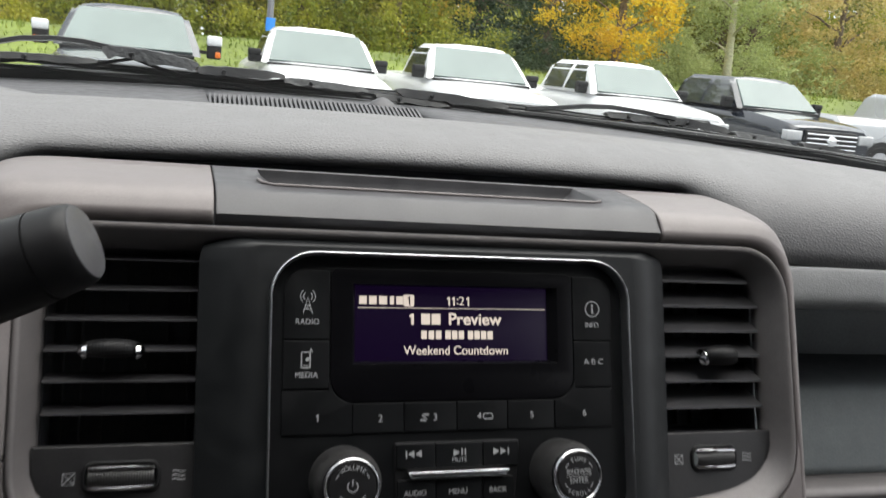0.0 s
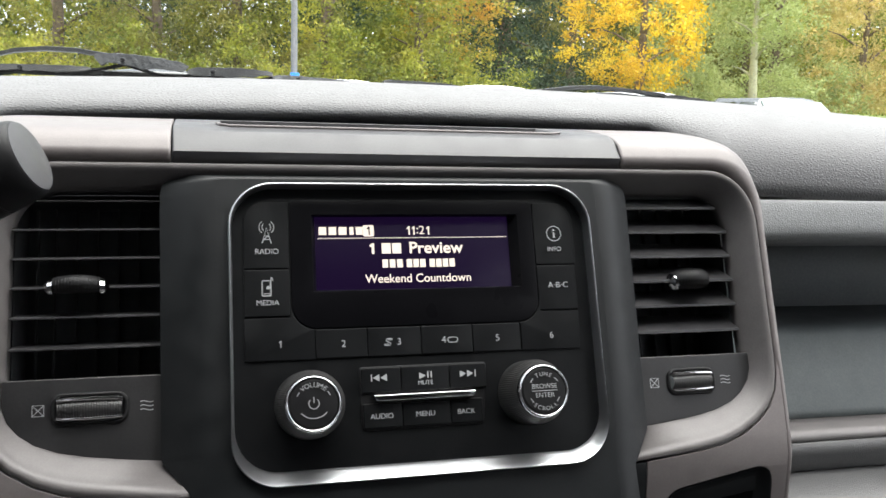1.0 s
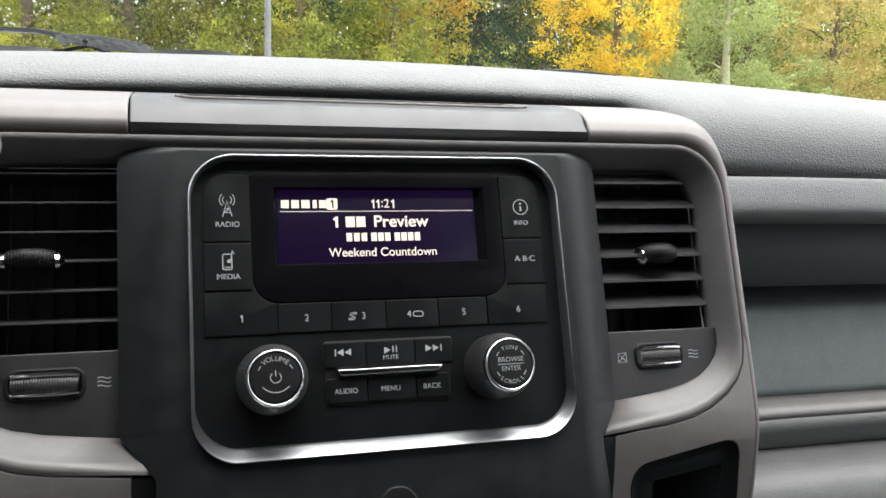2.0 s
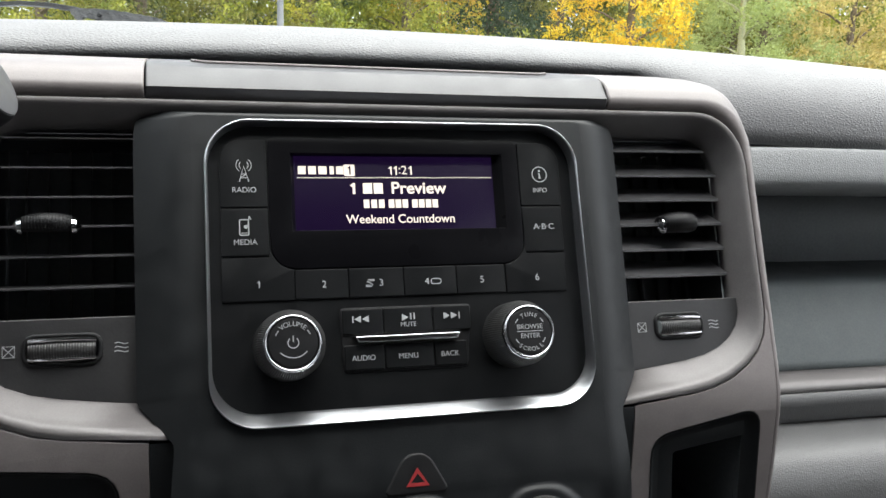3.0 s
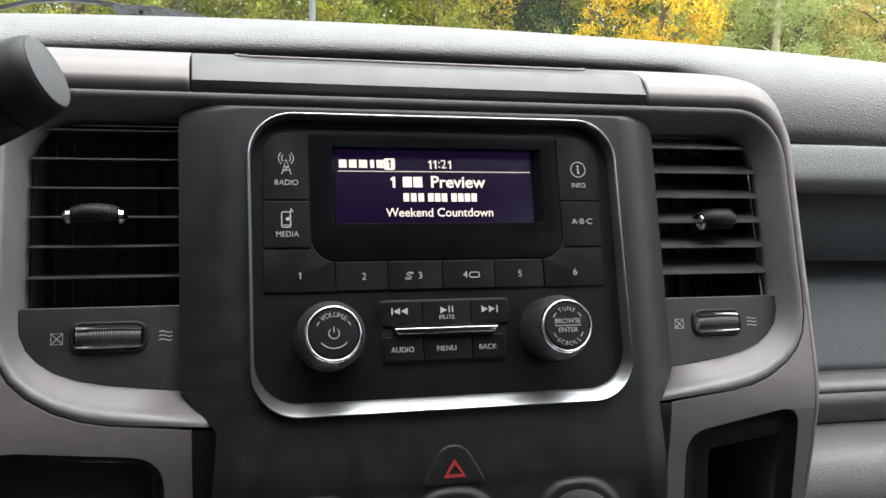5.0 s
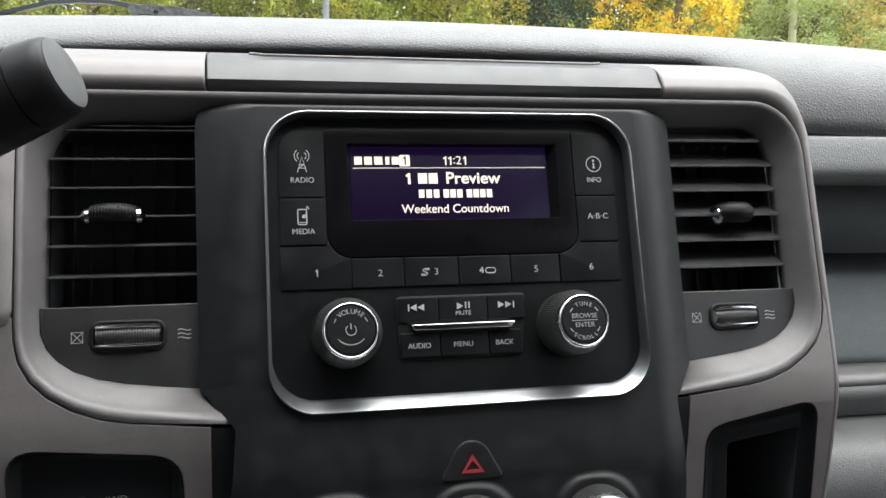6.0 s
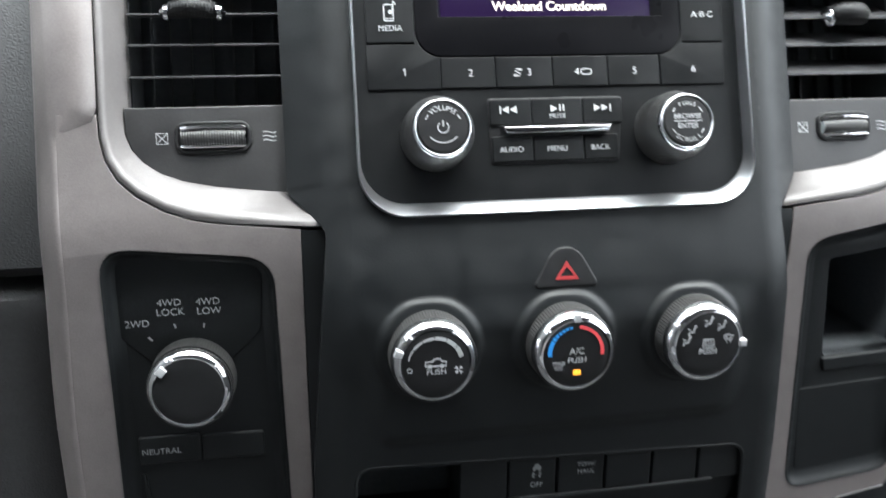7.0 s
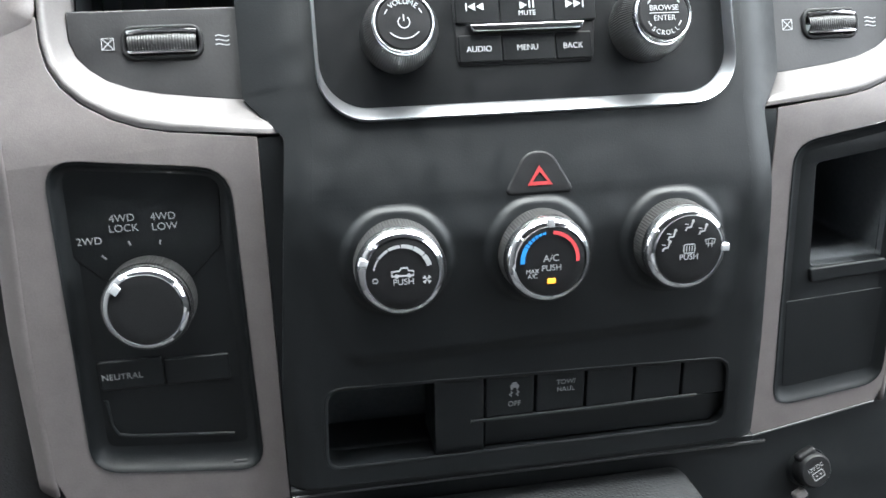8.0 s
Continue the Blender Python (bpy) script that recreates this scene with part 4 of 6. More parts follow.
def air_vent(side, dv, rise, label):
    vent = thing("air_vent", label, "air vent", panel(side * 0.186, 0.06, -0.02), "dashboard vents")
    U = lambda u: side * u
    O = lambda pts: [(side * a, b) for a, b in pts][::side]
    # housing: a black funnel behind the opening
    cav = [(0.140, 0.2034), (0.2256, 0.2034), (0.2258, 0.094), (0.140, 0.094)]
    part("housing", sheet([[panel(U(a), b, -0.031) for a, b in cav], [panel(U(a), b, -0.07) for a, b in cav]], closed=True), VENT, vent, "black vent duct")
    part("duct_back", plate(rrect(*sorted((U(0.138), U(0.231)))[:1], 0.09, sorted((U(0.138), U(0.231)))[1], 0.21, 0.002), -0.075, -0.07, 0.0005), DARK, vent)
    face = [(0.138, 0.0962 + dv), (0.2285, 0.0962 + dv), (0.2285, 0.084), (0.2255, 0.0755), (0.2195, 0.068), (0.211, 0.0615), (0.199, 0.0575), (0.184, 0.0545), (0.165, 0.052), (0.138, 0.049)]
    wu, wv = 0.1835, 0.0793 + dv
    wh = 0.0176 if side < 0 else 0.0152
    slot = rrect(min(U(wu - wh), U(wu + wh)), wv - 0.0064, max(U(wu - wh), U(wu + wh)), wv + 0.0064, 0.0045)
    fp = part("face", plate(O(face), -0.03, -0.0195, 0.001, [slot]), VFACE, vent, "black plate with the shut-off wheel", weighted=True)
    part("wheel_rim", plate(rrect(min(U(wu - wh - 0.0024), U(wu + wh + 0.0024)), wv - 0.0088, max(U(wu - wh - 0.0024), U(wu + wh + 0.0024)), wv + 0.0088, 0.0064), -0.0225, -0.0180, 0.0012, [slot], res=4), KNOB, vent, "soft raised rim round the wheel", weighted=True)
    # thumbwheel: a ribbed barrel lying across
    rows = []
    for i in range(49):
        t = i / 48
        a = U(wu + (wh - 0.001) * (2 * t - 1))
        rr = 0.0056 - (0.0002 if i % 2 else 0) + 0.0016 * math.sin(math.pi * t)
        rows.append([panel(a, wv + rr * math.sin(radians(g)) * 0.9, -0.0215 + rr * math.cos(radians(g))) for g in range(-90, 91, 15)])
    part("thumbwheel", sheet(rows), GRIP, vent, "ribbed grey thumbwheel", 20)
    for s in (1, -1):
        part("wheel_edge", tube([panel(U(wu + q * (wh - 0.001)), wv + s * (0.0048 + 0.0005 * (1 - q * q)), -0.0176 + 0.0022 * (1 - q * q)) for q in (-1, -0.75, -0.4, 0, 0.4, 0.75, 1)], 0.0011 if s > 0 else 0.0008), RING, vent, "thin metal edge of the wheel")
    x0 = -0.2098 if side < 0 else 0.157
    x1 = -0.1542 if side < 0 else 0.2088
    a = 0.0029
    iv = wv
    legend(join(stroke([(x0 - a, iv - a), (x0 + a, iv - a), (x0 + a, iv + a), (x0 - a, iv + a)], 0.0004, -0.0193, closed=True), stroke([(x0 - a, iv - a), (x0 + a, iv + a)], 0.0004, -0.0193), stroke([(x0 + a, iv - a), (x0 - a, iv + a)], 0.0004, -0.0193)), fp)
    for k in (-0.0022, 0, 0.0022):
        legend(stroke([(x1 - 0.0035, iv + k), (x1 - 0.0018, iv + k + 0.0005), (x1, iv + k), (x1 + 0.0018, iv + k - 0.0005), (x1 + 0.0035, iv + k)], 0.0005, -0.0193), fp)
    # vanes
    for i, v in enumerate((0.1963, 0.1795, 0.1628, 0.1462, 0.1296, 0.1124)):
        v += dv
        end = 0.2255 if i else 0.218
        rows = []
        for u in (0.142, end):
            rows.append([panel(U(u), v + b, w) for b, w in ((0.0004, -0.0215), (0.0009, -0.0225), (0.0052 + rise, -0.042), (0.0047 + rise, -0.0425), (-0.0006 - rise * 0.1, -0.0228), (-0.0003 - rise * 0.1, -0.0215))])
        part("vane", body(rows), VANE, vent, smooth=0)
    for u in (0.150, 0.162, 0.174, 0.186, 0.198, 0.21, 0.22):
        part("rear_vane", plate([(U(u) - 0.0006, 0.097), (U(u) + 0.0006, 0.097), (U(u) + 0.0006, 0.205), (U(u) - 0.0006, 0.205)], -0.0695, -0.064, 0.0002, res=0), VENT, vent, smooth=0)
    tu, tv = (-0.191 if side < 0 else 0.1900), 0.1462 + dv - (0 if side < 0 else 0.0012)
    rows = []
    for i in range(13):
        t = i / 12
        a = tu + (t - 0.5) * (0.0275 if side < 0 else 0.0260)
        rr = (0.0051 if side < 0 else 0.0067) * (1 - 0.3 * abs(2 * t - 1) ** 3)
        lift = 0.005 * (1 - (2 * t - 1) ** 2)
        rows.append([panel(a, tv + 0.0012 + rr * math.cos(radians(g)), -0.02 + lift + rr * 1.15 * math.sin(radians(g))) for g in range(0, 360, 24)])
    tab = part("tab", body(rows), KNOB, vent, "ribbed black steering tab", 50)
    h = 0.8 if side < 0 else 1.0
    for k in range(15):
        t = (k + 1) / 16
        a = tu + (t - 0.5) * (0.0275 if side < 0 else 0.0260)
        rr = (0.0051 if side < 0 else 0.0067) * (1 - 0.3 * abs(2 * t - 1) ** 3) + 0.0002
        lift = 0.005 * (1 - (2 * t - 1) ** 2)
        part("rib", tube([panel(a, tv + 0.0012 + rr * math.cos(radians(g)), -0.02 + lift + rr * 1.15 * math.sin(radians(g))) for g in (10, 40, 70, 100, 130, 160)], 0.0002, 6), KNOB, tab)
    for s in (-1, 1) if side < 0 else (-1,):
        part("tab_end", body([[panel(tu + s * (q + (0.002 if side < 0 else 0)), tv + r * h * math.cos(radians(g)), -0.0185 + r * math.sin(radians(g))) for g in range(0, 360, 30)] for q, r in ((0.0105, 0.0058), (0.0128, 0.0052), (0.0150, 0.0022))]), CHROME, tab, "chrome tip")
    return vent


air_vent(-1, 0.0017, 0.0, "black dashboard air vent with horizontal vanes beside the driver")
air_vent(1, -0.0019, 0.0075, "black dashboard air vent with horizontal vanes beside the passenger")

# ---- hazard switch ----
hazard = thing("hazard_switch", "black hazard light button with red triangle outline", "switch", panel(0, -0.005, -0.004))
part("key", plate(inset(HAZ[::-1], 0.0014), -0.012, 0.0010, 0.0016, res=4), KNOB, hazard, weighted=True)
part("red_triangle", stroke([(-0.0052, -0.0035), (0.0054, -0.0035), (0.0001, 0.0040)], 0.0032, 0.0012, closed=True), RED, hazard)

# ---- climate knobs ----
AX = Vector((0, -1, 0.06)).normalized()
KV = -0.0383


def climate_knob(u, label, pointer):
    k = thing("climate_knob", label, "control knob", panel(u, KV, 0), "climate controls")
    d = dial(k, u, KV, 0.003, AX, panel, 0.0230, 0.0205, 0.0208, broad=True)
    r, a = 0.0205, radians(pointer)
    at = panel(u, KV, 0.003) + AX * 0.0208
    ex_, ez_ = Vector((1, 0, 0)), Vector((0, 0.06, 1)).normalized()
    to = lambda x, y, w: at + ex_ * x + ez_ * y + AX * w
    at2 = at - ex_ * 0.0004 + ez_ * 0.0014
    ca, sa = math.cos(a), math.sin(a)
    q = [(0.0180, -0.0017), (0.0222, -0.0019), (0.0222, 0.0019), (0.0180, 0.0017)]
    part("pointer", plate([(x * ca - y * sa, x * sa + y * ca) for x, y in q], -0.003, 0.0008, 0.0005, to=to), INK, d, "white pointer mark")
    return d, (lambda x, y, w: at2 + ex_ * x + ez_ * y + AX * (w + 0.0001))


d, to = climate_knob(-0.0758, "fan speed knob with chrome ring and white scale", 160)
for i in range(6):
    legend(stroke(arc(0, -0.0012, 0.0140, 168 - 26 * i, 144 - 26 * i, 5), 0.0008 + 0.00034 * i, 0, to), d)
legend(stroke(arc(-0.0132, -0.0038, 0.0012, 0, 360, 10)[:-1], 0.0004, 0, to, closed=True), d)
legend(text("PUSH", 0.0044, 0.0006, -0.0054, 0, to), d)
legend(join(stroke([(-0.0050, -0.0022), (-0.0050, 0.0002), (-0.0012, 0.0004), (-0.0004, 0.0018), (0.0026, 0.0018), (0.0032, 0.0004), (0.0057, 0.0), (0.0057, -0.0022), (-0.0050, -0.0022)], 0.0008, 0, to), shape(arc(-0.0027, -0.0022, 0.0011, 0, 360, 10)[:-1], 0, to), shape(arc(0.0035, -0.0022, 0.0011, 0, 360, 10)[:-1], 0, to)), d)
legend(join(*[shape([(0.0122, -0.005), (0.0122 + 0.0024 * math.cos(q * 1.57 + 0.4), -0.005 + 0.0024 * math.sin(q * 1.57 + 0.4)), (0.0122 + 0.0024 * math.cos(q * 1.57 + 1.2), -0.005 + 0.0024 * math.sin(q * 1.57 + 1.2))], 0, to) for q in range(4)]), d)
d, to = climate_knob(-0.001, "temperature knob with blue and red arcs and lit amber lamp", 90)
legend(stroke(arc(0, -0.0004, 0.0143, 184, 150, 8), 0.0022, 0, to), d, BLUE)
for i in range(6):
    legend(stroke(arc(0, -0.0004, 0.0143, 148.5 - 8.5 * i, 142 - 8.5 * i, 3), 0.0021 - 0.00022 * i, 0, to), d, BLUE)
legend(stroke(arc(0, -0.0004, 0.0143, 84, -6, 16), 0.0018, 0, to), d, REDARC)
legend(text("A/C", 0.0050, 0.0005, 0.0004, 0, to), d)
legend(text("PUSH", 0.0044, 0.0007, -0.0046, 0, to), d)
legend(text("MAX", 0.0032, -0.0092, -0.0058, 0, to), d), legend(text("A/C", 0.0032, -0.0092, -0.0084, 0, to), d)
part("indicator", plate(rrect(-0.0014, -0.0127, 0.0028, -0.0100, 0.0005), 0, 0.0003, 0.0001, to=to), AMBER, d, "glowing amber lamp")
d, to = climate_knob(0.0726, "air flow knob with white vent symbols and chrome ring", 0)
legend(text("PUSH", 0.0044, 0.0005, -0.0050, 0, to), d)
legend(join(stroke(rrect(-0.0025, -0.0028, 0.0035, 0.0018, 0.0008, 2), 0.0005, 0, to, closed=True), stroke([(-0.001, -0.002), (-0.001, 0.001)], 0.0004, 0, to), stroke([(0.0005, -0.002), (0.0005, 0.001)], 0.0004, 0, to), stroke([(0.002, -0.002), (0.002, 0.001)], 0.0004, 0, to)), d)
for a in (170, 140, 90, 52, 15):
    cx, cy = 0.0122 * math.cos(radians(a)), 0.0122 * math.sin(radians(a)) - 0.0006
    if a > 20:
        legend(join(stroke([(cx + 0.0016, cy + 0.0022), (cx + 0.0008, cy - 0.0006), (cx - 0.0015, cy - 0.0008), (cx - 0.002, cy - 0.0024)], 0.0009, 0, to), shape(arc(cx + 0.0018, cy + 0.0026, 0.0008, 0, 360, 8)[:-1], 0, to), stroke([(cx - 0.0026, cy + 0.0012), (cx - 0.0006, cy + 0.0008)], 0.0005, 0, to)), d)
    else:
        legend(join(stroke([(cx - 0.0022, cy - 0.0012), (cx - 0.0026, cy + 0.001), (cx, cy + 0.0016), (cx + 0.0026, cy + 0.001), (cx + 0.0022, cy - 0.0012)], 0.0005, 0, to, closed=True), stroke([(cx - 0.001, cy - 0.003), (cx - 0.001, cy + 0.0005)], 0.0004, 0, to), stroke([(cx + 0.001, cy - 0.003), (cx + 0.001, cy + 0.0005)], 0.0004, 0, to)), d)

# ---- switch bank ----
bank = thing("switch_bank", "row of black switches beside an open dark cubby", "switch panel", panel(0, -0.165, -0.01))
bm = sheet([[panel(a, b, -0.0004) for a, b in inset(BAY[::-1], -0.0022)[::-1]], [panel(a, b, 0.0004) for a, b in inset(BAY[::-1], -0.0012)[::-1]], [panel(a, b, 0.0002) for a, b in inset(BAY[::-1], -0.0002)[::-1]], [panel(a, b, -0.002) for a, b in inset(BAY[::-1], 0.001)[::-1]], [panel(a, b, -0.05) for a, b in inset(BAY[::-1], 0.003)[::-1]]], closed=True)
part("surround", bm, BEZEL, bank, smooth=50)
part("cubby_back", plate([(-0.13, -0.165), (0.13, -0.165), (0.13, -0.105), (-0.13, -0.105)], -0.054, -0.05, 0.0005), DARK, bank)
tops = lambda u: -0.1097 - 0.005 * (u + 0.06) / 0.18
mids = -0.1395
part("switch_end", plate([(-0.0572, mids - 0.0205), (-0.0292, mids - 0.0205), (-0.0292, tops(-0.03)), (-0.0572, tops(-0.057))], -0.04, -0.003, 0.001), BEZEL, bank)
marks = {}
for i, (a, b_) in enumerate(((-0.0283, -0.0001), (0.0011, 0.0294), (0.0306, 0.0585), (0.0597, 0.0878), (0.0890, 0.1172))):
    pts = [(a, mids), (b_, mids), (b_, tops(b_)), (a, tops(a))]
    if i == 4:
        pts = [(a, mids), (0.1182, mids), (0.1178, -0.126)] + arc(0.1082, -0.1245, 0.0094, 10, 90, 6) + [(a, tops(a))]
    marks[i] = part("switch", plate(pts, -0.035, -0.0028, 0.0012), BEZEL, bank, weighted=True)
part("lower_panel", plate([(-0.0286, -0.1598), (0.110, -0.1600), (0.1168, -0.153), (0.1182, mids - 0.0006), (-0.0286, mids - 0.0006)], -0.035, -0.006, 0.002, res=3), BEZEL, bank, weighted=True)
part("ridge", tube([panel(-0.037, -0.1405, -0.0025), panel(0.04, -0.1398, -0.0018), panel(0.098, -0.1392, -0.0025)], 0.0012), BEZEL, bank)
legend(text("OFF", 0.0044, -0.0118, -0.1318, -0.0026), marks[0], DIMINK)
car = [(-0.0143, -0.1216), (-0.0093, -0.1216), (-0.0093, -0.1200), (-0.0102, -0.1194), (-0.0106, -0.1182), (-0.0130, -0.1182), (-0.0134, -0.1194), (-0.0143, -0.1200)]
skids = [stroke([(x, -0.1236), (x + 0.0013, -0.1245), (x - 0.0003, -0.1258), (x + 0.0010, -0.1268)], 0.0007, -0.0026) for x in (-0.0143, -0.0105)]
legend(join(shape(car, -0.0026), stroke([(-0.0138, -0.1222), (-0.0128, -0.1222)], 0.0009, -0.0026), stroke([(-0.0108, -0.1222), (-0.0098, -0.1222)], 0.0009, -0.0026), *skids), marks[0], DIMINK)
legend(text("TOW/", 0.0041, 0.0182, -0.1212, -0.0026), marks[1], DIMINK), legend(text("HAUL", 0.0041, 0.0182, -0.1258, -0.0026), marks[1], DIMINK)

# ---- four-wheel-drive selector ----
pod = thing("drive_selector", "black four-wheel-drive selector panel with chrome ringed knob", "control panel", column(-0.2, -0.15, -0.01))
COVE = ((0.0, 0.0, 0.0006), (0.0007, 0.0, 0.0004), (0.0016, 0.0006, -0.0018), (0.0030, 0.0022, -0.0048), (0.0052, 0.0042, -0.0066), (0.0078, 0.0062, -0.0074), (0.0095, 0.0075, -0.0080))


def cove(outline, foot, deep=1.0):
    """A hollow moulding from the plate's edge down to a sunk field, broader along its foot."""
    rows = []
    for d, e, w in COVE:
        rows.append([column(a, b + e * smoothstep(foot + 0.028, foot, b), w * deep) for a, b in inset(outline, d)])
    return sheet(rows, closed=True)


bm = cove(POD, -0.158)
part("rim", bm, BEZEL, pod, "hollow black rim", 60)
part("plate", plate(inset(POD, 0.006), -0.02, -0.0075, 0.0005, to=column), BEZEL, pod)
PW = -0.0073
hump = rounded([(-0.2385, -0.028), (-0.2225, -0.044), (-0.180, -0.044), (-0.164, -0.028), (-0.161, 0.012), (-0.2385, 0.0205)], 0.003)
part("raised_field", plate(hump, -0.012, -0.0068, 0.0006, to=column), BEZEL, pod)
kd = dial(pod, -0.2015, -0.0535, -0.0045, Vector((-0.03, -1, 0.10)).normalized(), column, 0.0230, 0.0205, 0.0205, broad=True)
ax2 = Vector((-0.03, -1, 0.10)).normalized()
tip = column(-0.2015, -0.0535, -0.0045) + ax2 * 0.0207
part("pointer", plate([(-0.0132, 0.0085), (-0.0102, 0.0121), (-0.0132, 0.0150), (-0.0164, 0.0113)], -0.003, 0.0008, 0.0005, to=lambda x, y, w: tip + Vector((1, 0, 0)) * x + Vector((0, 0.1, 1)) * y + ax2 * w), INK, kd, "white pointer mark")
for s, x, z in (("2WD", -0.2282, 1.2754), ("4WD", -0.2110, 1.2866), ("LOCK", -0.2108, 1.2812), ("4WD", -0.1910, 1.2862), ("LOW", -0.1908, 1.2808)):
    part("legend", text(s, 0.0055, x, z - 1.2961, -0.006, column), DIMINK, pod)
for x0, z0, x1, z1 in ((-0.2232, 1.2675, -0.2212, 1.2655), (-0.2094, 1.2744, -0.2086, 1.2720), (-0.1938, 1.2738, -0.1942, 1.2714)):
    part("tick", stroke([(x0, z0 - 1.2961), (x1, z1 - 1.2961)], 0.0009, -0.006, column), DIMINK, pod)
nb = part("key", plate(rrect(-0.2345, -0.1055, -0.2012, -0.0885, 0.0015), -0.012, -0.0055, 0.0008, to=column), BEZEL, pod)
legend(text("NEUTRAL", 0.0049, -0.2227, -0.0977, -0.0053, column), nb, DIMINK)
part("key", plate(rrect(-0.2004, -0.1055, -0.1665, -0.0900, 0.0015), -0.012, -0.0055, 0.0008, to=column), BEZEL, pod, "blank black key")
part("scoop_edge", tube([column(-0.2335, -0.112, -0.0072), column(-0.2325, -0.128, -0.0068), column(-0.2295, -0.1335, -0.0064), column(-0.222, -0.1352, -0.0062), column(-0.168, -0.1405, -0.0064)], 0.0012), BEZEL, pod, "moulded lower edge of the blank field")

# ---- storage bin in the passenger's column ----
binn = thing("storage_bin", "black open storage pocket with a blank cover below", "storage bin", column(0.19, -0.15, -0.01))
part("rim", cove(BIN, -0.158, 0.65), BEZEL, binn, "hollow black rim with a broad foot", 60)
POCK = rounded([(0.1708, -0.0050), (0.2225, 0.0025), (0.2255, -0.0672), (0.1757, -0.0690)], 0.0035)
part("front", plate(inset(BIN, 0.006), -0.014, -0.0049, 0.0005, [POCK], column), BEZEL, binn)
part("pocket", sheet([[column(a, b, -0.0051) for a, b in POCK], [column(a, b, -0.09) for a, b in POCK]], closed=True), DARK, binn)
part("pocket_back", plate([(0.155, -0.075), (0.23, -0.075), (0.23, 0.015), (0.155, 0.015)], -0.094, -0.09, 0.0005, to=column), DARK, binn)
part("lip", plate(rounded([(0.1745, -0.0697), (0.2250, -0.0668), (0.2262, -0.0762), (0.1765, -0.0793)], 0.0022), -0.012, -0.0026, 0.0014, to=column, res=4), BEZEL, binn, "flat lip under the pocket", weighted=True)
part("cover", plate([(0.1630, -0.0908), (0.2280, -0.0868), (0.2275, -0.1420), (0.1675, -0.1500)], -0.012, -0.0043, 0.0006, to=column), BEZEL, binn, "blank black cover", weighted=True)

# ---- column shift lever ----
shift = thing("shift_lever", "black column shift lever with a grey capped handle", "gear lever", (-0.25, 0.5, 1.49))
A = Vector((0.90, -0.18, 0.42)).normalized()
tipc = Vector((-0.199, 0.4935, 1.509))
part("handle", lathe([(0.0215, -0.075), (0.0218, -0.05), (0.0212, -0.03), (0.0205, -0.0185)], tipc, A, 40), KNOB, shift)
part("collar", lathe([(0.0198, -0.0185), (0.0204, -0.0175), (0.0193, -0.006), (0.0182, -0.0015), (0.017, 0.0)], tipc, A, 40), KNOB, shift)
part("end_cap", lathe([(0.0169, -0.002), (0.0167, 0.0006), (0.0155, 0.001), (0.0005, 0.0012)], tipc, A, 40), MIDSTRIP, shift, "smooth grey round end cap")
rows = [tipc - A * 0.072, tipc - A * 0.13 + Vector((0, 0.0, -0.01)), Vector((-0.40, 0.56, 1.40)), Vector((-0.47, 0.62, 1.36))]
part("stem", tube(rows, [0.017, 0.013, 0.012, 0.012], 16), KNOB, shift)

# ---- below the stack ----
lower = thing("lower_console", "black lower dashboard panel under the centre stack", "dashboard panel", (0, 0.52, 1.0))
part("panel", box(-0.27, 0.5180, 0.62, 0.27, 0.56, 1.1400, 0.003), BEZEL, lower)
part("trim_line", tube([Vector((-0.137, 0.5168, 1.1140)), Vector((0.0, 0.5165, 1.1112)), Vector((0.158, 0.5168, 1.1105))], 0.0011), VANE, lower, "thin grey trim line")
part("drawer", join(box(-0.11, 0.37, 0.95, 0.102, 0.517, 1.1045, 0.010)), DRAWER, lower, "grained dark pad under the panel")
part("trim_line", tube([panel(-0.1385, -0.1768, -0.0032), panel(0.0, -0.1770, -0.0032), panel(0.1385, -0.1772, -0.0035)], 0.0008), VANE, lower, "worn pale edge under the panel")
part("trim_line", tube([column(0.1398, -0.1812, 0.0002), column(0.185, -0.1732, 0.0002), column(0.231, -0.1648, 0.0)], 0.0008), VANE, lower, "worn pale edge under the column")
outlet = thing("power_outlet", "round black capped power outlet with a printed battery symbol", "power outlet", (0.186, 0.5, 1.09))
oa = Vector((0.05, -1, 0.25)).normalized()
oc = Vector((0.1905, 0.5185, 1.0865))
part("collar", lathe([(0.0140, 0), (0.0136, 0.003), (0.0126, 0.0045), (0.0118, 0.003)], oc, oa, 40), BEZEL, outlet, "black ring round the socket")
cap = part("cap", lathe([(0.0115, 0.0), (0.0117, 0.0085), (0.0112, 0.0112), (0.0100, 0.0124), (0.0005, 0.0127)], oc, oa, 40), KNOB, outlet, "black push-in cap")
ot = oc + oa * 0.0128
oto = lambda x, y, w: ot + Vector((0.86, 0.1, 0.42)) * x * 0.8 + Vector((-0.42, 0.25, 0.86)) * y * 0.8 + oa * w
part("lug", plate(rrect(-0.0085, 0.0112, 0.0095, 0.0178, 0.003), -0.009, -0.002, 0.0024, to=oto, res=4), KNOB, cap, "finger lug of the cap", weighted=True)
part("hinge_tab", plate(rrect(-0.0230, -0.0190, -0.0120, -0.0120, 0.002), -0.012, -0.006, 0.0015, to=oto), SATIN, outlet, "pale grey tab beside the cap", weighted=True)
part("legend", text("12V DC", 0.0046, 0, 0.0035, 0, oto), DIMINK, cap)
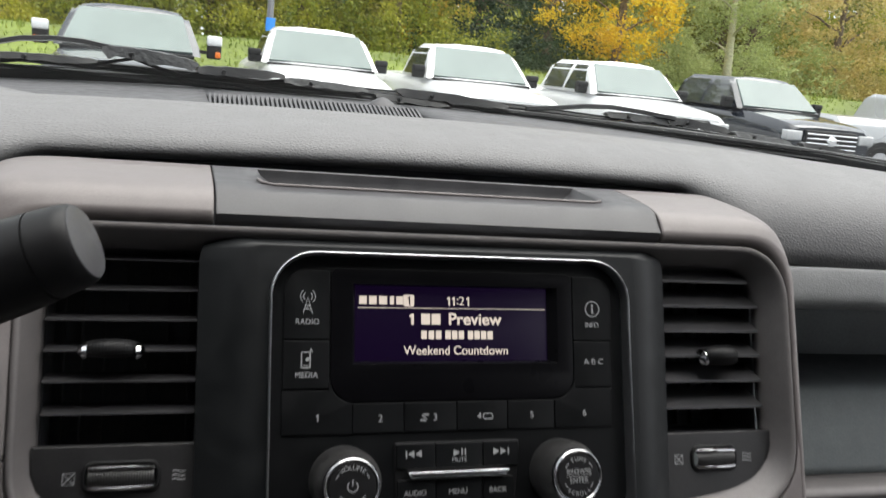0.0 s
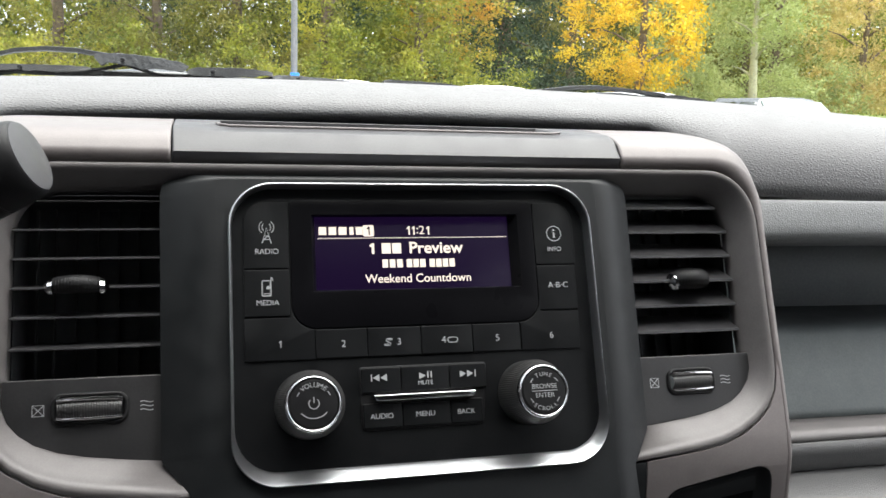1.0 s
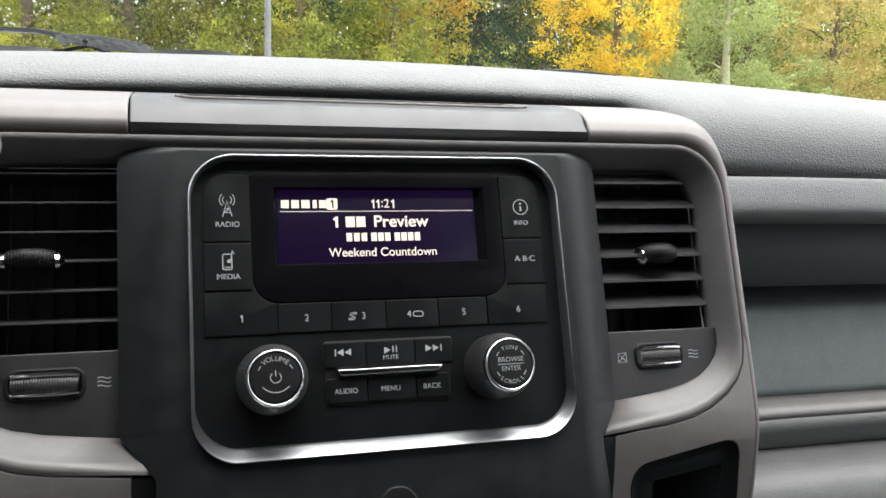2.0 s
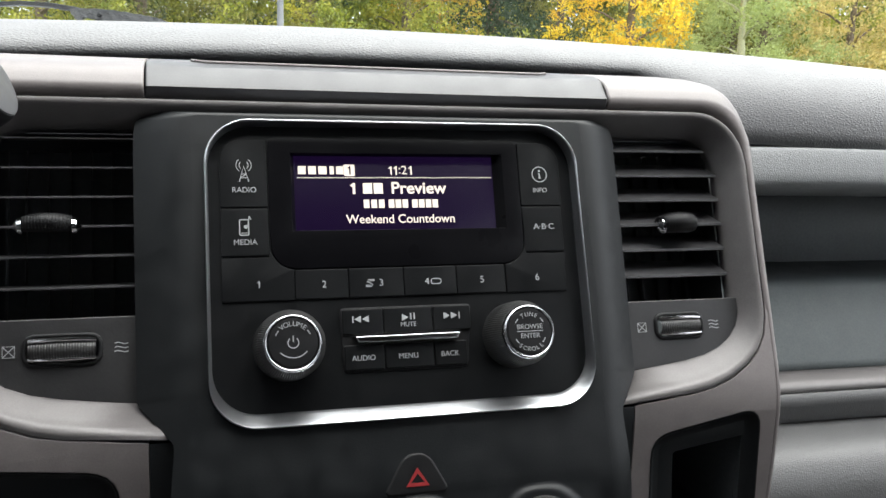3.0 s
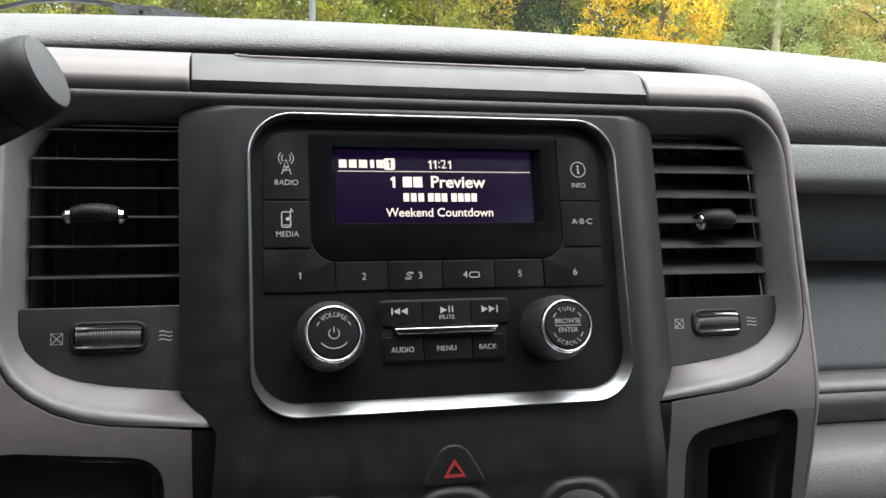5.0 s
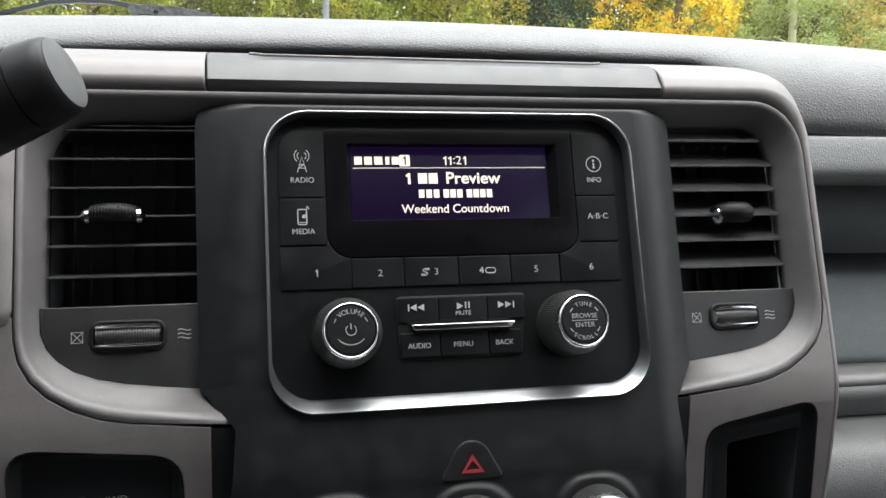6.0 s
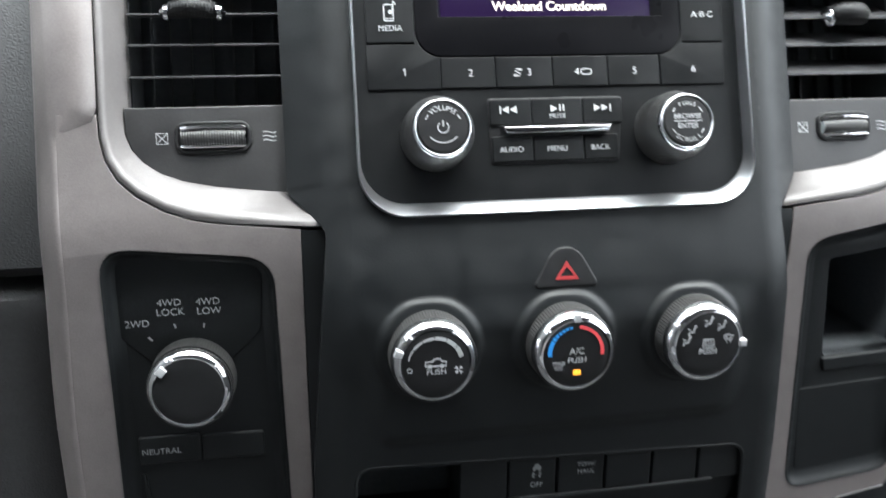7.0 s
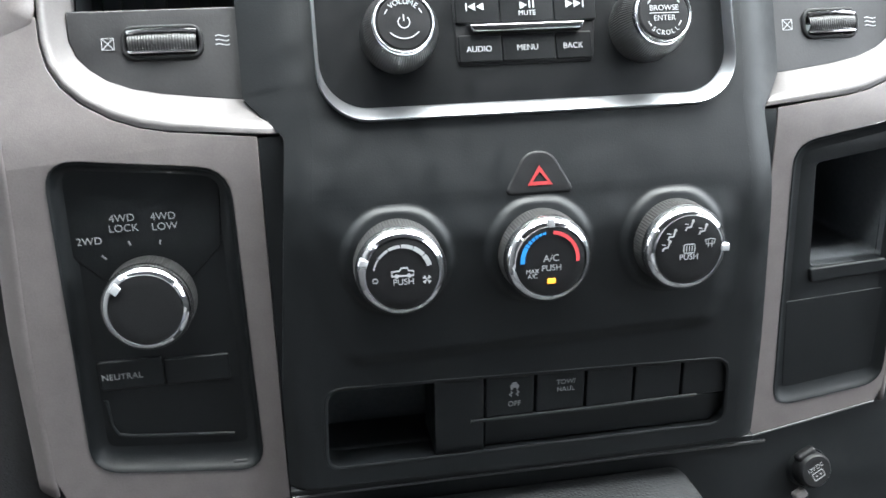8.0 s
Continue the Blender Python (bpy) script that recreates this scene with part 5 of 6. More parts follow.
part("legend", join(stroke(rrect(-0.005, -0.006, 0.005, 0.0, 0.0008, 2), 0.0006, 0, oto, closed=True), stroke([(-0.003, -0.003), (-0.001, -0.003)], 0.0006, 0, oto), stroke([(0.001, -0.003), (0.003, -0.003)], 0.0006, 0, oto), stroke([(0.002, -0.004), (0.002, -0.002)], 0.0006, 0, oto)), DIMINK, cap)
# Unseen seats behind the camera, added for their shade and reflection in the dash.
for x, y in ((-0.42, 0.22), (0.42, 0.0)):
    st = thing("front_seat", "unseen dark grey cloth front seat, added to shade the dash from behind", "car seat", (x, -0.3, 0.6), "front seats")
    part("cushion", box(x - 0.26, -0.55 + y, 0.65, x + 0.26, -0.02 + y * 0.3, 0.98, 0.05), SEAT, st)
    part("backrest", box(x - 0.26, -0.75 + y, 0.95, x + 0.26, -0.55 + y, 1.62, 0.06), SEAT, st)
    part("headrest", box(x - 0.14, -0.72 + y, 1.65, x + 0.14, -0.60 + y, 1.86, 0.04), SEAT, st)
    part("seat_base", box(x - 0.2, -0.6 + y, 0.6, x + 0.2, -0.1, 0.66), DARK, st)

# ---- outside: the truck's own hood, cowl and wipers ----
hood_rows = []
for y, z in ((1.2, 1.492), (1.35, 1.503), (1.6, 1.503), (1.9, 1.495), (2.15, 1.478), (2.32, 1.45), (2.42, 1.38), (2.46, 1.2), (2.46, 0.7)):
    hood_rows.append([Vector((x, y - 0.12 * x * x, z - 0.075 * x * x - 0.10 * max(0, abs(x) - 0.75))) for x in np.linspace(-0.98, 0.98, 29)])
thick(solo("truck_hood", sheet(hood_rows), WHITE, "white painted hood of the truck in front of the glass", "car hood", smooth=50), 0.01)
rows = []
for y, z in ((0.004, -0.02), (0.004, 0.008), (0.02, 0.0115), (0.05, 0.002), (0.09, -0.03)):
    rows.append([Vector((x, glass_base(x) + y, crest(x) - 0.0035 + z)) for x in np.linspace(-0.9, 0.9, 37)])
thick(solo("trim", sheet(rows), WIPER, "glossy black moulding along the foot of the windshield", "trim", "structure"), 0.003)
solo("trim", tube([Vector((x, glass_base(x) + 0.012, crest(x) + 0.0078)) for x in np.linspace(-0.9, 0.9, 37)], 0.0012, 8), WIPERGREY, "thin pale bead along the windshield moulding", "trim", "structure")


def wiper(points, chunks, blade, label):
    """A parked wiper: a bowed arm, the linkage chunks along it and the blade under them."""
    w = thing("wiper", label, "windshield wiper", points[0], "windshield wipers")
    rows = []
    for i, p in enumerate(points):
        p = Vector(p)
        hw, hh = 0.003 + 0.002 * math.sin(math.pi * i / (len(points) - 1)), 0.003
        rows.append([p + Vector((0, a * hw, b * hh)) for a, b in ((-1, -0.6), (-0.7, 0.8), (0.7, 1), (1, -0.4), (0, -1))])
    part("arm", body(rows), WIPER, w, "weathered black wiper arm", 50)
    b0, b1 = Vector(blade[0]), Vector(blade[1])
    part("blade", tube([b0.lerp(b1, t / 8) + Vector((0, 0, 0.003 * math.sin(math.pi * t / 8))) for t in range(9)], [0.002, 0.003, 0.004, 0.0045, 0.005, 0.0045, 0.004, 0.003, 0.002], 8), WIPER, w, "black wiper blade")
    part("rubber", tube([b0.lerp(b1, t / 8) + Vector((0, -0.006, -0.007)) for t in range(9)], 0.0025, 6), RUBBER, w)
    rw = random.Random(int(abs(points[0][0]) * 1000))
    for n, (x0, z0, x1, z1, h) in enumerate(chunks):
        rows = []
        for i in range(15):
            t = i / 14
            k = (0.45 + 0.55 * math.sin(math.pi * min(1, 0.18 + 0.75 * t))) * rw.uniform(0.84, 1.05) * (0.5 if i in (0, 14) else 1)
            sag = rw.uniform(-0.22, 0.1) * h
            c = Vector((x0 + (x1 - x0) * t, b0.y - 0.012, z0 + (z1 - z0) * t))
            rows.append([c + Vector((0, a * 0.009, b * h * k + (sag if b < 0 else 0))) for a, b in ((-1, -0.4), (-0.6, 0.45), (0.5, 0.5), (1, 0.0), (0.4, -0.4))])
        link = part("linkage", body(rows), WIPERGREY if n % 2 else WIPER, w, "faded angular linkage cover" if n % 2 else "angular black linkage cover", 30)
        for t in (0.3,):
            part("rivet", lathe([(0.0028, 0), (0.0025, 0.0018), (0.0005, 0.0024)], Vector((x0 + (x1 - x0) * t, b0.y - 0.0225, z0 + (z1 - z0) * t)), (0, -1, 0), 10), WIPER, link)
        part("under_bar", tube([Vector((x0 - 0.02 + (x1 - x0 + 0.03) * t, b0.y - 0.006, z0 + (z1 - z0) * t - h * (0.55 + 0.35 * math.sin(9 * t + n)))) for t in (0, 0.2, 0.4, 0.6, 0.8, 1)], 0.0022, 6), WIPER, w)
    return w


wiper([(-0.40, 1.1, 1.562), (-0.345, 1.1, 1.5765), (-0.315, 1.1, 1.5845), (-0.285, 1.1, 1.5875), (-0.255, 1.1, 1.587), (-0.225, 1.1, 1.583)],
      [(-0.34, 1.566, -0.24, 1.568, 0.008), (-0.236, 1.5805, -0.138, 1.5735, 0.0165), (-0.14, 1.569, -0.045, 1.5705, 0.012), (-0.045, 1.566, 0.05, 1.563, 0.009), (0.06, 1.558, 0.15, 1.5535, 0.008)],
      ((-0.46, 1.112, 1.564), (0.16, 1.115, 1.5545)), "weathered black wiper parked at the foot of the windshield")
wiper([(0.25, 1.1, 1.5585), (0.29, 1.1, 1.5625), (0.33, 1.1, 1.568), (0.365, 1.1, 1.5695), (0.41, 1.1, 1.567), (0.455, 1.095, 1.5625)],
      [(0.085, 1.5655, 0.225, 1.5585, 0.012), (0.36, 1.560, 0.45, 1.558, 0.010), (0.445, 1.560, 0.54, 1.553, 0.013), (0.55, 1.550, 0.64, 1.5435, 0.009), (0.66, 1.543, 0.75, 1.5345, 0.010)],
      ((0.09, 1.115, 1.5560), (0.80, 1.03, 1.530)), "black wiper parked low before the passenger's side of the glass")

# ---- ground ----


def land(x, y):
    return 1.75 * smoothstep(19.5, 31, y) + 0.12 * math.sin(0.31 * x + 0.2 * y) * smoothstep(21, 30, y)


gx = np.concatenate(([-400, -150, -60], np.linspace(-40, 60, 41), [100, 200, 400]))
gy = np.concatenate(([-300, -60, -10, 10], np.linspace(18, 34, 17), [45, 70, 150, 500]))
solo("ground", sheet([[Vector((x, y, land(x, y) - 0.12 * (y < 19.2))) for x in gx] for y in gy]), GRASS, "autumn grass bank rising to the trees", "ground", "structure", 60)
solo("pavement", box(-120, -80, -0.1, 120, 19.3, 0.0), ASPHALT, "wet dark asphalt of the parking lot", "pavement", "structure", 0)
bm = bmesh.new()
rng = random.Random(5)
for i in range(9000):
    x, y = rng.uniform(-16, 34), 19.6 + 12 * rng.random() ** 1.3
    z, a, h = land(x, y), rng.uniform(0, 3.1), rng.uniform(0.06, 0.22)
    d = Vector((math.cos(a), math.sin(a), 0)) * 0.03
    t = Vector((rng.uniform(-0.06, 0.06), rng.uniform(-0.06, 0.06), h))
    p = Vector((x, y, z - 0.01))
    bm.faces.new([bm.verts.new(q) for q in (p - d, p + d, p + t)])
solo("grass", bm, BLADE, "tufts of yellow-green grass on the bank", "grass", "stuff", 0)


# ---- parked trucks ----
def quad_pane(a, b, c, d, out, m=0.06, t=0.012):
    """A pane let into a slanting four-cornered face, its margin m of the face."""
    P = lambda s, r: (a * (1 - s) + b * s) * (1 - r) + (d * (1 - s) + c * s) * r
    q = [P(m, m), P(1 - m, m), P(1 - m, 1 - m), P(m, 1 - m)]
    return body([[p + out * -t for p in q], [p + out * (t * 0.7) for p in q]])


def pickup(x, y, paint, label, crew=True, tow=False, turn=0.0, glass=TINTED, dark_grille=True):
    """A full-size pickup with its nose towards -y; its windshield's top edge stands over the origin."""
    tk = thing("pickup_truck", label, "pickup truck", (0, 0, 0), "parked pickup trucks")
    V = Vector
    rear = 1.75 if crew else 1.15
    st = []
    for yy, wd, zt, zs in ((-2.12, 0.86, 1.16, 1.06), (-2.02, 0.95, 1.215, 1.12), (-1.6, 0.99, 1.27, 1.16), (-1.0, 1.0, 1.325, 1.2), (-0.62, 1.0, 1.37, 1.24), (0.2, 1.0, 1.38, 1.26), (rear, 1.0, 1.38, 1.27), (rear + 0.06, 1.0, 1.38, 1.27), (3.75, 1.0, 1.38, 1.27), (3.82, 0.97, 1.3, 1.2)):
        st.append([V((s * a * wd, yy, z)) for s, a, z in ((-1, 0.93, 0.46), (-1, 1.0, 0.75), (-1, 1.0, zs - 0.08), (-1, 0.965, zs), (-1, 0.84, zt - 0.01), (-1, 0.4, zt + 0.015), (1, 0.4, zt + 0.015), (1, 0.84, zt - 0.01), (1, 0.965, zs), (1, 1.0, zs - 0.08), (1, 1.0, 0.75), (1, 0.93, 0.46))])
    part("body", body(st), paint, tk, "", 30)
    zb, zr = 1.37, 1.955
    yf0, yf1, yr0, yr1 = -0.66, 0.02, rear, rear - 0.16
    xb, xt = 0.95, 0.755
    cab = []
    for k in range(15):
        t = k / 14
        z = zb + (zr - zb) * t
        e = 1 - 0.16 * smoothstep(0.72, 1.0, t)
        xx = (xb + (xt - xb) * t) * e
        a, b_ = yf0 + (yf1 - yf0) * t + 0.05 * smoothstep(0.86, 1, t), yr0 + (yr1 - yr0) * t - 0.05 * smoothstep(0.86, 1, t)
        cab.append([V((s * xx * f, a + g, z + (0.03 if k == 14 and f < 0.5 else 0))) for s, f, g in ((-1, 1, 0.07), (-1, 0.9, 0.015), (-1, 0.45, -0.015), (1, 0.45, -0.015), (1, 0.9, 0.015), (1, 1, 0.07))] + [V((xx, b_, z)), V((-xx, b_, z))])
    cabp = part("cab", body(cab), paint, tk, "", 40)
    w = part("windshield", quad_pane(V((-xb, yf0 + 0.0, zb + 0.01)), V((xb, yf0 + 0.0, zb + 0.01)), V((xt, yf1 - 0.02, zr - 0.03)), V((-xt, yf1 - 0.02, zr - 0.03)), V((0, -0.64, 0.77)), 0.055, 0.03), PALEGLASS, cabp, "windshield with the reflected sky put into its pale colour")
    for s in (-1, 1):
        cuts = (yf0 + 0.28, 0.62, rear - 0.12) if crew else (yf0 + 0.28, rear - 0.12)
        for k, (a, b_) in enumerate(zip(cuts, cuts[1:])):
            top_a = a + (0.40 if k == 0 else 0.04)
            part("side_window", quad_pane(V((s * xb, a + 0.04, zb + 0.03)), V((s * xb, b_ - 0.02, zb + 0.03)), V((s * xt, b_ - 0.09, zr - 0.07)), V((s * xt, top_a, zr - 0.07)), V((s * 0.94, 0, 0.33)), 0.03, 0.02), glass, cabp, "dark side window")
        px_ = s * (1.13 if tow else 1.04)
        mr = part("mirror", box(px_ - 0.10, -0.42, 1.36, px_ + 0.10, -0.28, 1.66 if tow else 1.56, 0.03), TYRE, tk, "black door mirror")
        part("mirror_cap", box(px_ - 0.105, -0.44, 1.54 if tow else 1.47, px_ + 0.105, -0.30, 1.68 if tow else 1.575, 0.03), WHITE if tow else TYRE, mr, "mirror cap")
        if tow:
            part("marker_lamp", box(px_ + s * 0.05 - 0.035, -0.445, 1.38, px_ + s * 0.05 + 0.035, -0.41, 1.46, 0.01), ORANGE, mr, "orange marker lamp")
        part("mirror_arm", box(min(s * 0.86, px_), -0.37, 1.42, max(s * 0.86, px_), -0.33, 1.47), TYRE, mr)
        part("headlight", box(s * 0.78 - 0.17, -2.15, 0.92, s * 0.78 + 0.17, -1.98, 1.10, 0.03), LAMP, tk, "clear headlight")
        for wy in (-1.25, 2.55):
            wh = part("wheel", lathe([(0.26, -0.12), (0.37, -0.13), (0.40, -0.09), (0.40, 0.09), (0.37, 0.13), (0.26, 0.12)], (s * 0.9, wy, 0.4), (1, 0, 0), 32), TYRE, tk, "black tyre")
            part("rim", lathe([(0.26, -0.125), (0.2, -0.11), (0.1, -0.12), (0.02, -0.13), (0.02, 0.13), (0.1, 0.12), (0.2, 0.11), (0.26, 0.125)], (s * 0.9, wy, 0.4), (1, 0, 0), 24), ALLOY, wh, "alloy rim")
            part("wheel_arch", lathe([(0.47, -0.03), (0.49, 0.0), (0.47, 0.03), (0.43, 0.02), (0.43, -0.02)], (s * 0.985, wy, 0.42), (1, 0, 0), 32), TYRE, tk)
    gr = part("grille", box(-0.56, -2.17, 0.74, 0.56, -2.05, 1.13, 0.03), TYRE, tk, "front grille")
    for z in (0.82, 0.90, 0.98, 1.06):
        part("grille_bar", box(-0.54, -2.19, z - 0.015, 0.54, -2.16, z + 0.015, 0.005), CHROME, gr, "bright bar")
    part("badge", lathe([(0.10, 0), (0.09, 0.02), (0.02, 0.025)], (0, -2.185, 0.95), (0, -1, 0), 20), CHROME, gr)
    part("bumper", box(-0.98, -2.3, 0.5, 0.98, -2.02, 0.74, 0.05), CHROME if dark_grille else paint, tk, "front bumper")
    part("cowl", box(-0.86, -0.74, 1.345, 0.86, -0.60, 1.388, 0.01), TYRE, tk, "black cowl below the glass")
    tk.matrix_basis = pose(x, y, 0, 0, 0, turn)
    return tk


pickup(-0.74, 13.6, GREYPAINT, "dark grey pickup truck with white capped tow mirrors", True, True)
pickup(2.12, 15.1, WHITE, "white pickup truck parked beside the dark grey one", False)
pickup(4.85, 15.1, WHITE, "white pickup truck with rain-spotted side glass", False)
pickup(7.95, 15.2, WHITE, "white crew cab pickup truck with dark windows", True)
pickup(11.1, 15.3, NAVY, "black crew cab pickup truck with a bright barred grille", True, dark_grille=False)
pickup(17.5, 17.0, SILVER, "silver pickup truck parked across the end of the row", True, turn=90)


# ---- trees ----
def leaf_cloud(centres, radii, per, size, rnd):
    """Many small leaves in clumps round the given centres."""
    c = np.repeat(np.array(centres), per, axis=0)
    r = np.repeat(np.array(radii), per)
    n = len(c)
    p = c + rnd.normal(size=(n, 3)) * r[:, None] * np.array((0.55, 0.55, 0.42))
    a, b = rnd.normal(size=(n, 3)), rnd.normal(size=(n, 3))
    a /= np.linalg.norm(a, axis=1)[:, None]
    b -= (a * b).sum(1)[:, None] * a
    b /= np.linalg.norm(b, axis=1)[:, None]
    s = (size * rnd.uniform(0.6, 1.5, n))[:, None]
    verts = np.stack((p - a * s, p + b * s * 0.55, p + a * s, p - b * s * 0.55), 1).reshape(-1, 3)
    me = bpy.data.meshes.new("leaves")
    me.from_pydata(verts.tolist(), [], np.arange(4 * n).reshape(-1, 4).tolist())
    return me


def leaf_part(name, me, material, parent=None, label=""):
    me.materials.append(material)
    ob = new(name, me)
    if parent:
        ob.parent = parent
        ob.matrix_parent_inverse = parent.matrix_basis.inverted()
    if label:
        ob["label"] = label
    return ob


def tree(x, y, high, wide, leaves, label, seed, bark=BARK, low=0.12, per=60, clumps=240, size=0.066, lean=(0, 0), conifer=False, thin=1.0):
    rnd, rg = np.random.RandomState(seed), random.Random(seed)
    z0 = land(x, y) - 0.1
    tr = thing("tree", label, "tree", (x, y, z0), "trees behind the lot")
    top = Vector((x + lean[0] * high, y, z0 + high))
    foot = Vector((x, y, z0))
    mids = [foot.lerp(top, t) + Vector((0.10 * math.sin(5 * t + seed), 0.1 * math.cos(4 * t + seed), 0)) for t in (0, 0.12, 0.3, 0.5, 0.7, 0.9)]
    r0 = 0.018 * high + 0.05
    part("trunk", tube(mids, [r0 * 1.35, r0, r0 * 0.85, r0 * 0.65, r0 * 0.4, r0 * 0.15], 9), bark, tr, "", 60)
    cs, rs = [], []
    for k in range(9):
        t = 0.22 + 0.62 * k / 8
        g = seed + k * 2.4
        p = foot.lerp(top, t)
        reach = wide * (0.8 if not conifer else 0.9 * (1 - t)) * rg.uniform(0.5, 0.9)
        tip = p + Vector((math.cos(g) * reach, math.sin(g) * reach, reach * (0.5 if not conifer else -0.15)))
        part("limb", tube([p, p.lerp(tip, 0.5) + Vector((0, 0, 0.08 * reach)), tip], [r0 * 0.4, r0 * 0.22, r0 * 0.06], 6), bark, tr, "", 60)
    for i in range(clumps):
        t = low + (1 - low) * rg.random() ** (0.9 if not conifer else 1.25)
        g = rg.uniform(0, 2 * math.pi)
        if conifer:
            R = wide * (1.03 - t) * (0.85 + 0.3 * math.sin(9 * t * high / 2))
        else:
            q = (t - low) / (1 - low)
            R = wide * (math.sin(math.pi * min(0.97, 0.16 + 0.8 * q)) ** 0.6) * (1 + 0.25 * math.sin(3 * g + seed) + 0.15 * math.sin(7 * t * 3 + seed))
        rr = R * math.sqrt(rg.uniform(0.12, 1.0))
        p = foot.lerp(top, t)
        cs.append((p.x + rr * math.cos(g), p.y + rr * math.sin(g), p.z))
        rs.append(rg.uniform(0.28, 0.62) * thin)
    leaf_part("crown", leaf_cloud(cs, rs, per, size * 0.66 if size > 0.07 else size, rnd), leaves, tr)
    return tr


GREENYELLOW = leafy("green_yellow_leaves", [(0.078, 0.104, 0.019), (0.195, 0.221, 0.033), (0.377, 0.364, 0.052), (0.546, 0.481, 0.078)])
OLIVE = leafy("olive_leaves", [(0.065, 0.078, 0.019), (0.169, 0.169, 0.039), (0.286, 0.26, 0.065), (0.39, 0.338, 0.078)])
GOLD = leafy("golden_leaves", [(0.5, 0.29, 0.02), (0.72, 0.47, 0.03), (0.84, 0.6, 0.045), (0.87, 0.69, 0.10)])
ORANGELEAF = leafy("orange_green_leaves", [(0.156, 0.195, 0.033), (0.39, 0.351, 0.052), (0.624, 0.364, 0.052), (0.65, 0.286, 0.039)])
DARKGREEN = leafy("dark_conifer_needles", [(0.02, 0.035, 0.018), (0.045, 0.075, 0.034), (0.075, 0.115, 0.05)])
LIGHTGREEN = leafy("light_green_leaves", [(0.22, 0.27, 0.09), (0.38, 0.43, 0.17), (0.52, 0.55, 0.24)])
RUSSET = leafy("russet_leaves", [(0.34, 0.31, 0.11), (0.5, 0.41, 0.15), (0.62, 0.46, 0.17), (0.58, 0.53, 0.18)])

tree(-10.5, 35, 9.5, 3.4, GREENYELLOW, "broad tree with yellow-green autumn leaves", 11)
tree(-5.5, 37, 10.5, 3.6, GREENYELLOW, "tall tree with yellow-green autumn leaves", 12)
tree(-1.8, 34.5, 9.0, 2.6, OLIVE, "olive-brown tree with thin autumn leaves", 13, thin=1.1)
tree(1.2, 37, 10.5, 2.8, OLIVE, "olive-brown tree behind the lamp post", 14)
tree(4.6, 35.5, 9.5, 3.0, GREENYELLOW, "leafy green tree turning yellow", 15)
tree(8.3, 35, 9.0, 2.7, GREENYELLOW, "yellow-green tree beside the dark conifer", 16)
tree(9.9, 36.5, 9.5, 2.0, ORANGELEAF, "tree with orange and green autumn leaves", 17, clumps=170)
tree(13.2, 39.0, 14.0, 3.3, DARKGREEN, "dark green conifer with drooping boughs", 18, conifer=True, low=0.03, clumps=420, size=0.12)
tree(17.2, 33.5, 8.6, 3.1, GOLD, "maple with bright golden autumn leaves", 19, clumps=300)
tree(22.0, 38, 12, 2.8, LIGHTGREEN, "slender light green tree", 20, low=0.05, clumps=300)
tree(21.35, 31.8, 7, 2.0, LIGHTGREEN, "light green tree with a bare pale trunk", 21, PALEBARK, low=0.42, lean=(0.01, 0), clumps=150)
tree(26.0, 37, 11, 2.4, LIGHTGREEN, "light green tree beside the rounded one", 31, low=0.08, clumps=230)
tree(28.6, 43, 13, 3.4, OLIVE, "olive tree between lighter trees", 22, low=0.03, clumps=380, size=0.13)
tree(29.4, 35, 8.4, 3.3, RUSSET, "rounded tree with russet and olive leaves", 23, low=0.05, clumps=320)
tree(34.5, 36, 9.5, 3.2, GREENYELLOW, "yellow-green tree at the end of the row", 24)
tree(39.5, 36, 10, 3.4, LIGHTGREEN, "light green tree past the parked trucks", 25)
tree(6.0, 46, 13, 4.0, DARKGREEN, "dark green tree in the second row", 26, conifer=True, low=0.03, clumps=300, size=0.15)
tree(-4.0, 46, 13, 4.0, DARKGREEN, "dark green tree behind the yellowing ones", 27, conifer=True, low=0.03, clumps=300, size=0.15)
tree(-13.5, 45, 13, 4.2, OLIVE, "olive tree in the second row", 28, clumps=260, size=0.15)
tree(20.0, 47, 13, 4.0, OLIVE, "tall olive tree behind the golden maple", 29, clumps=300, size=0.15)
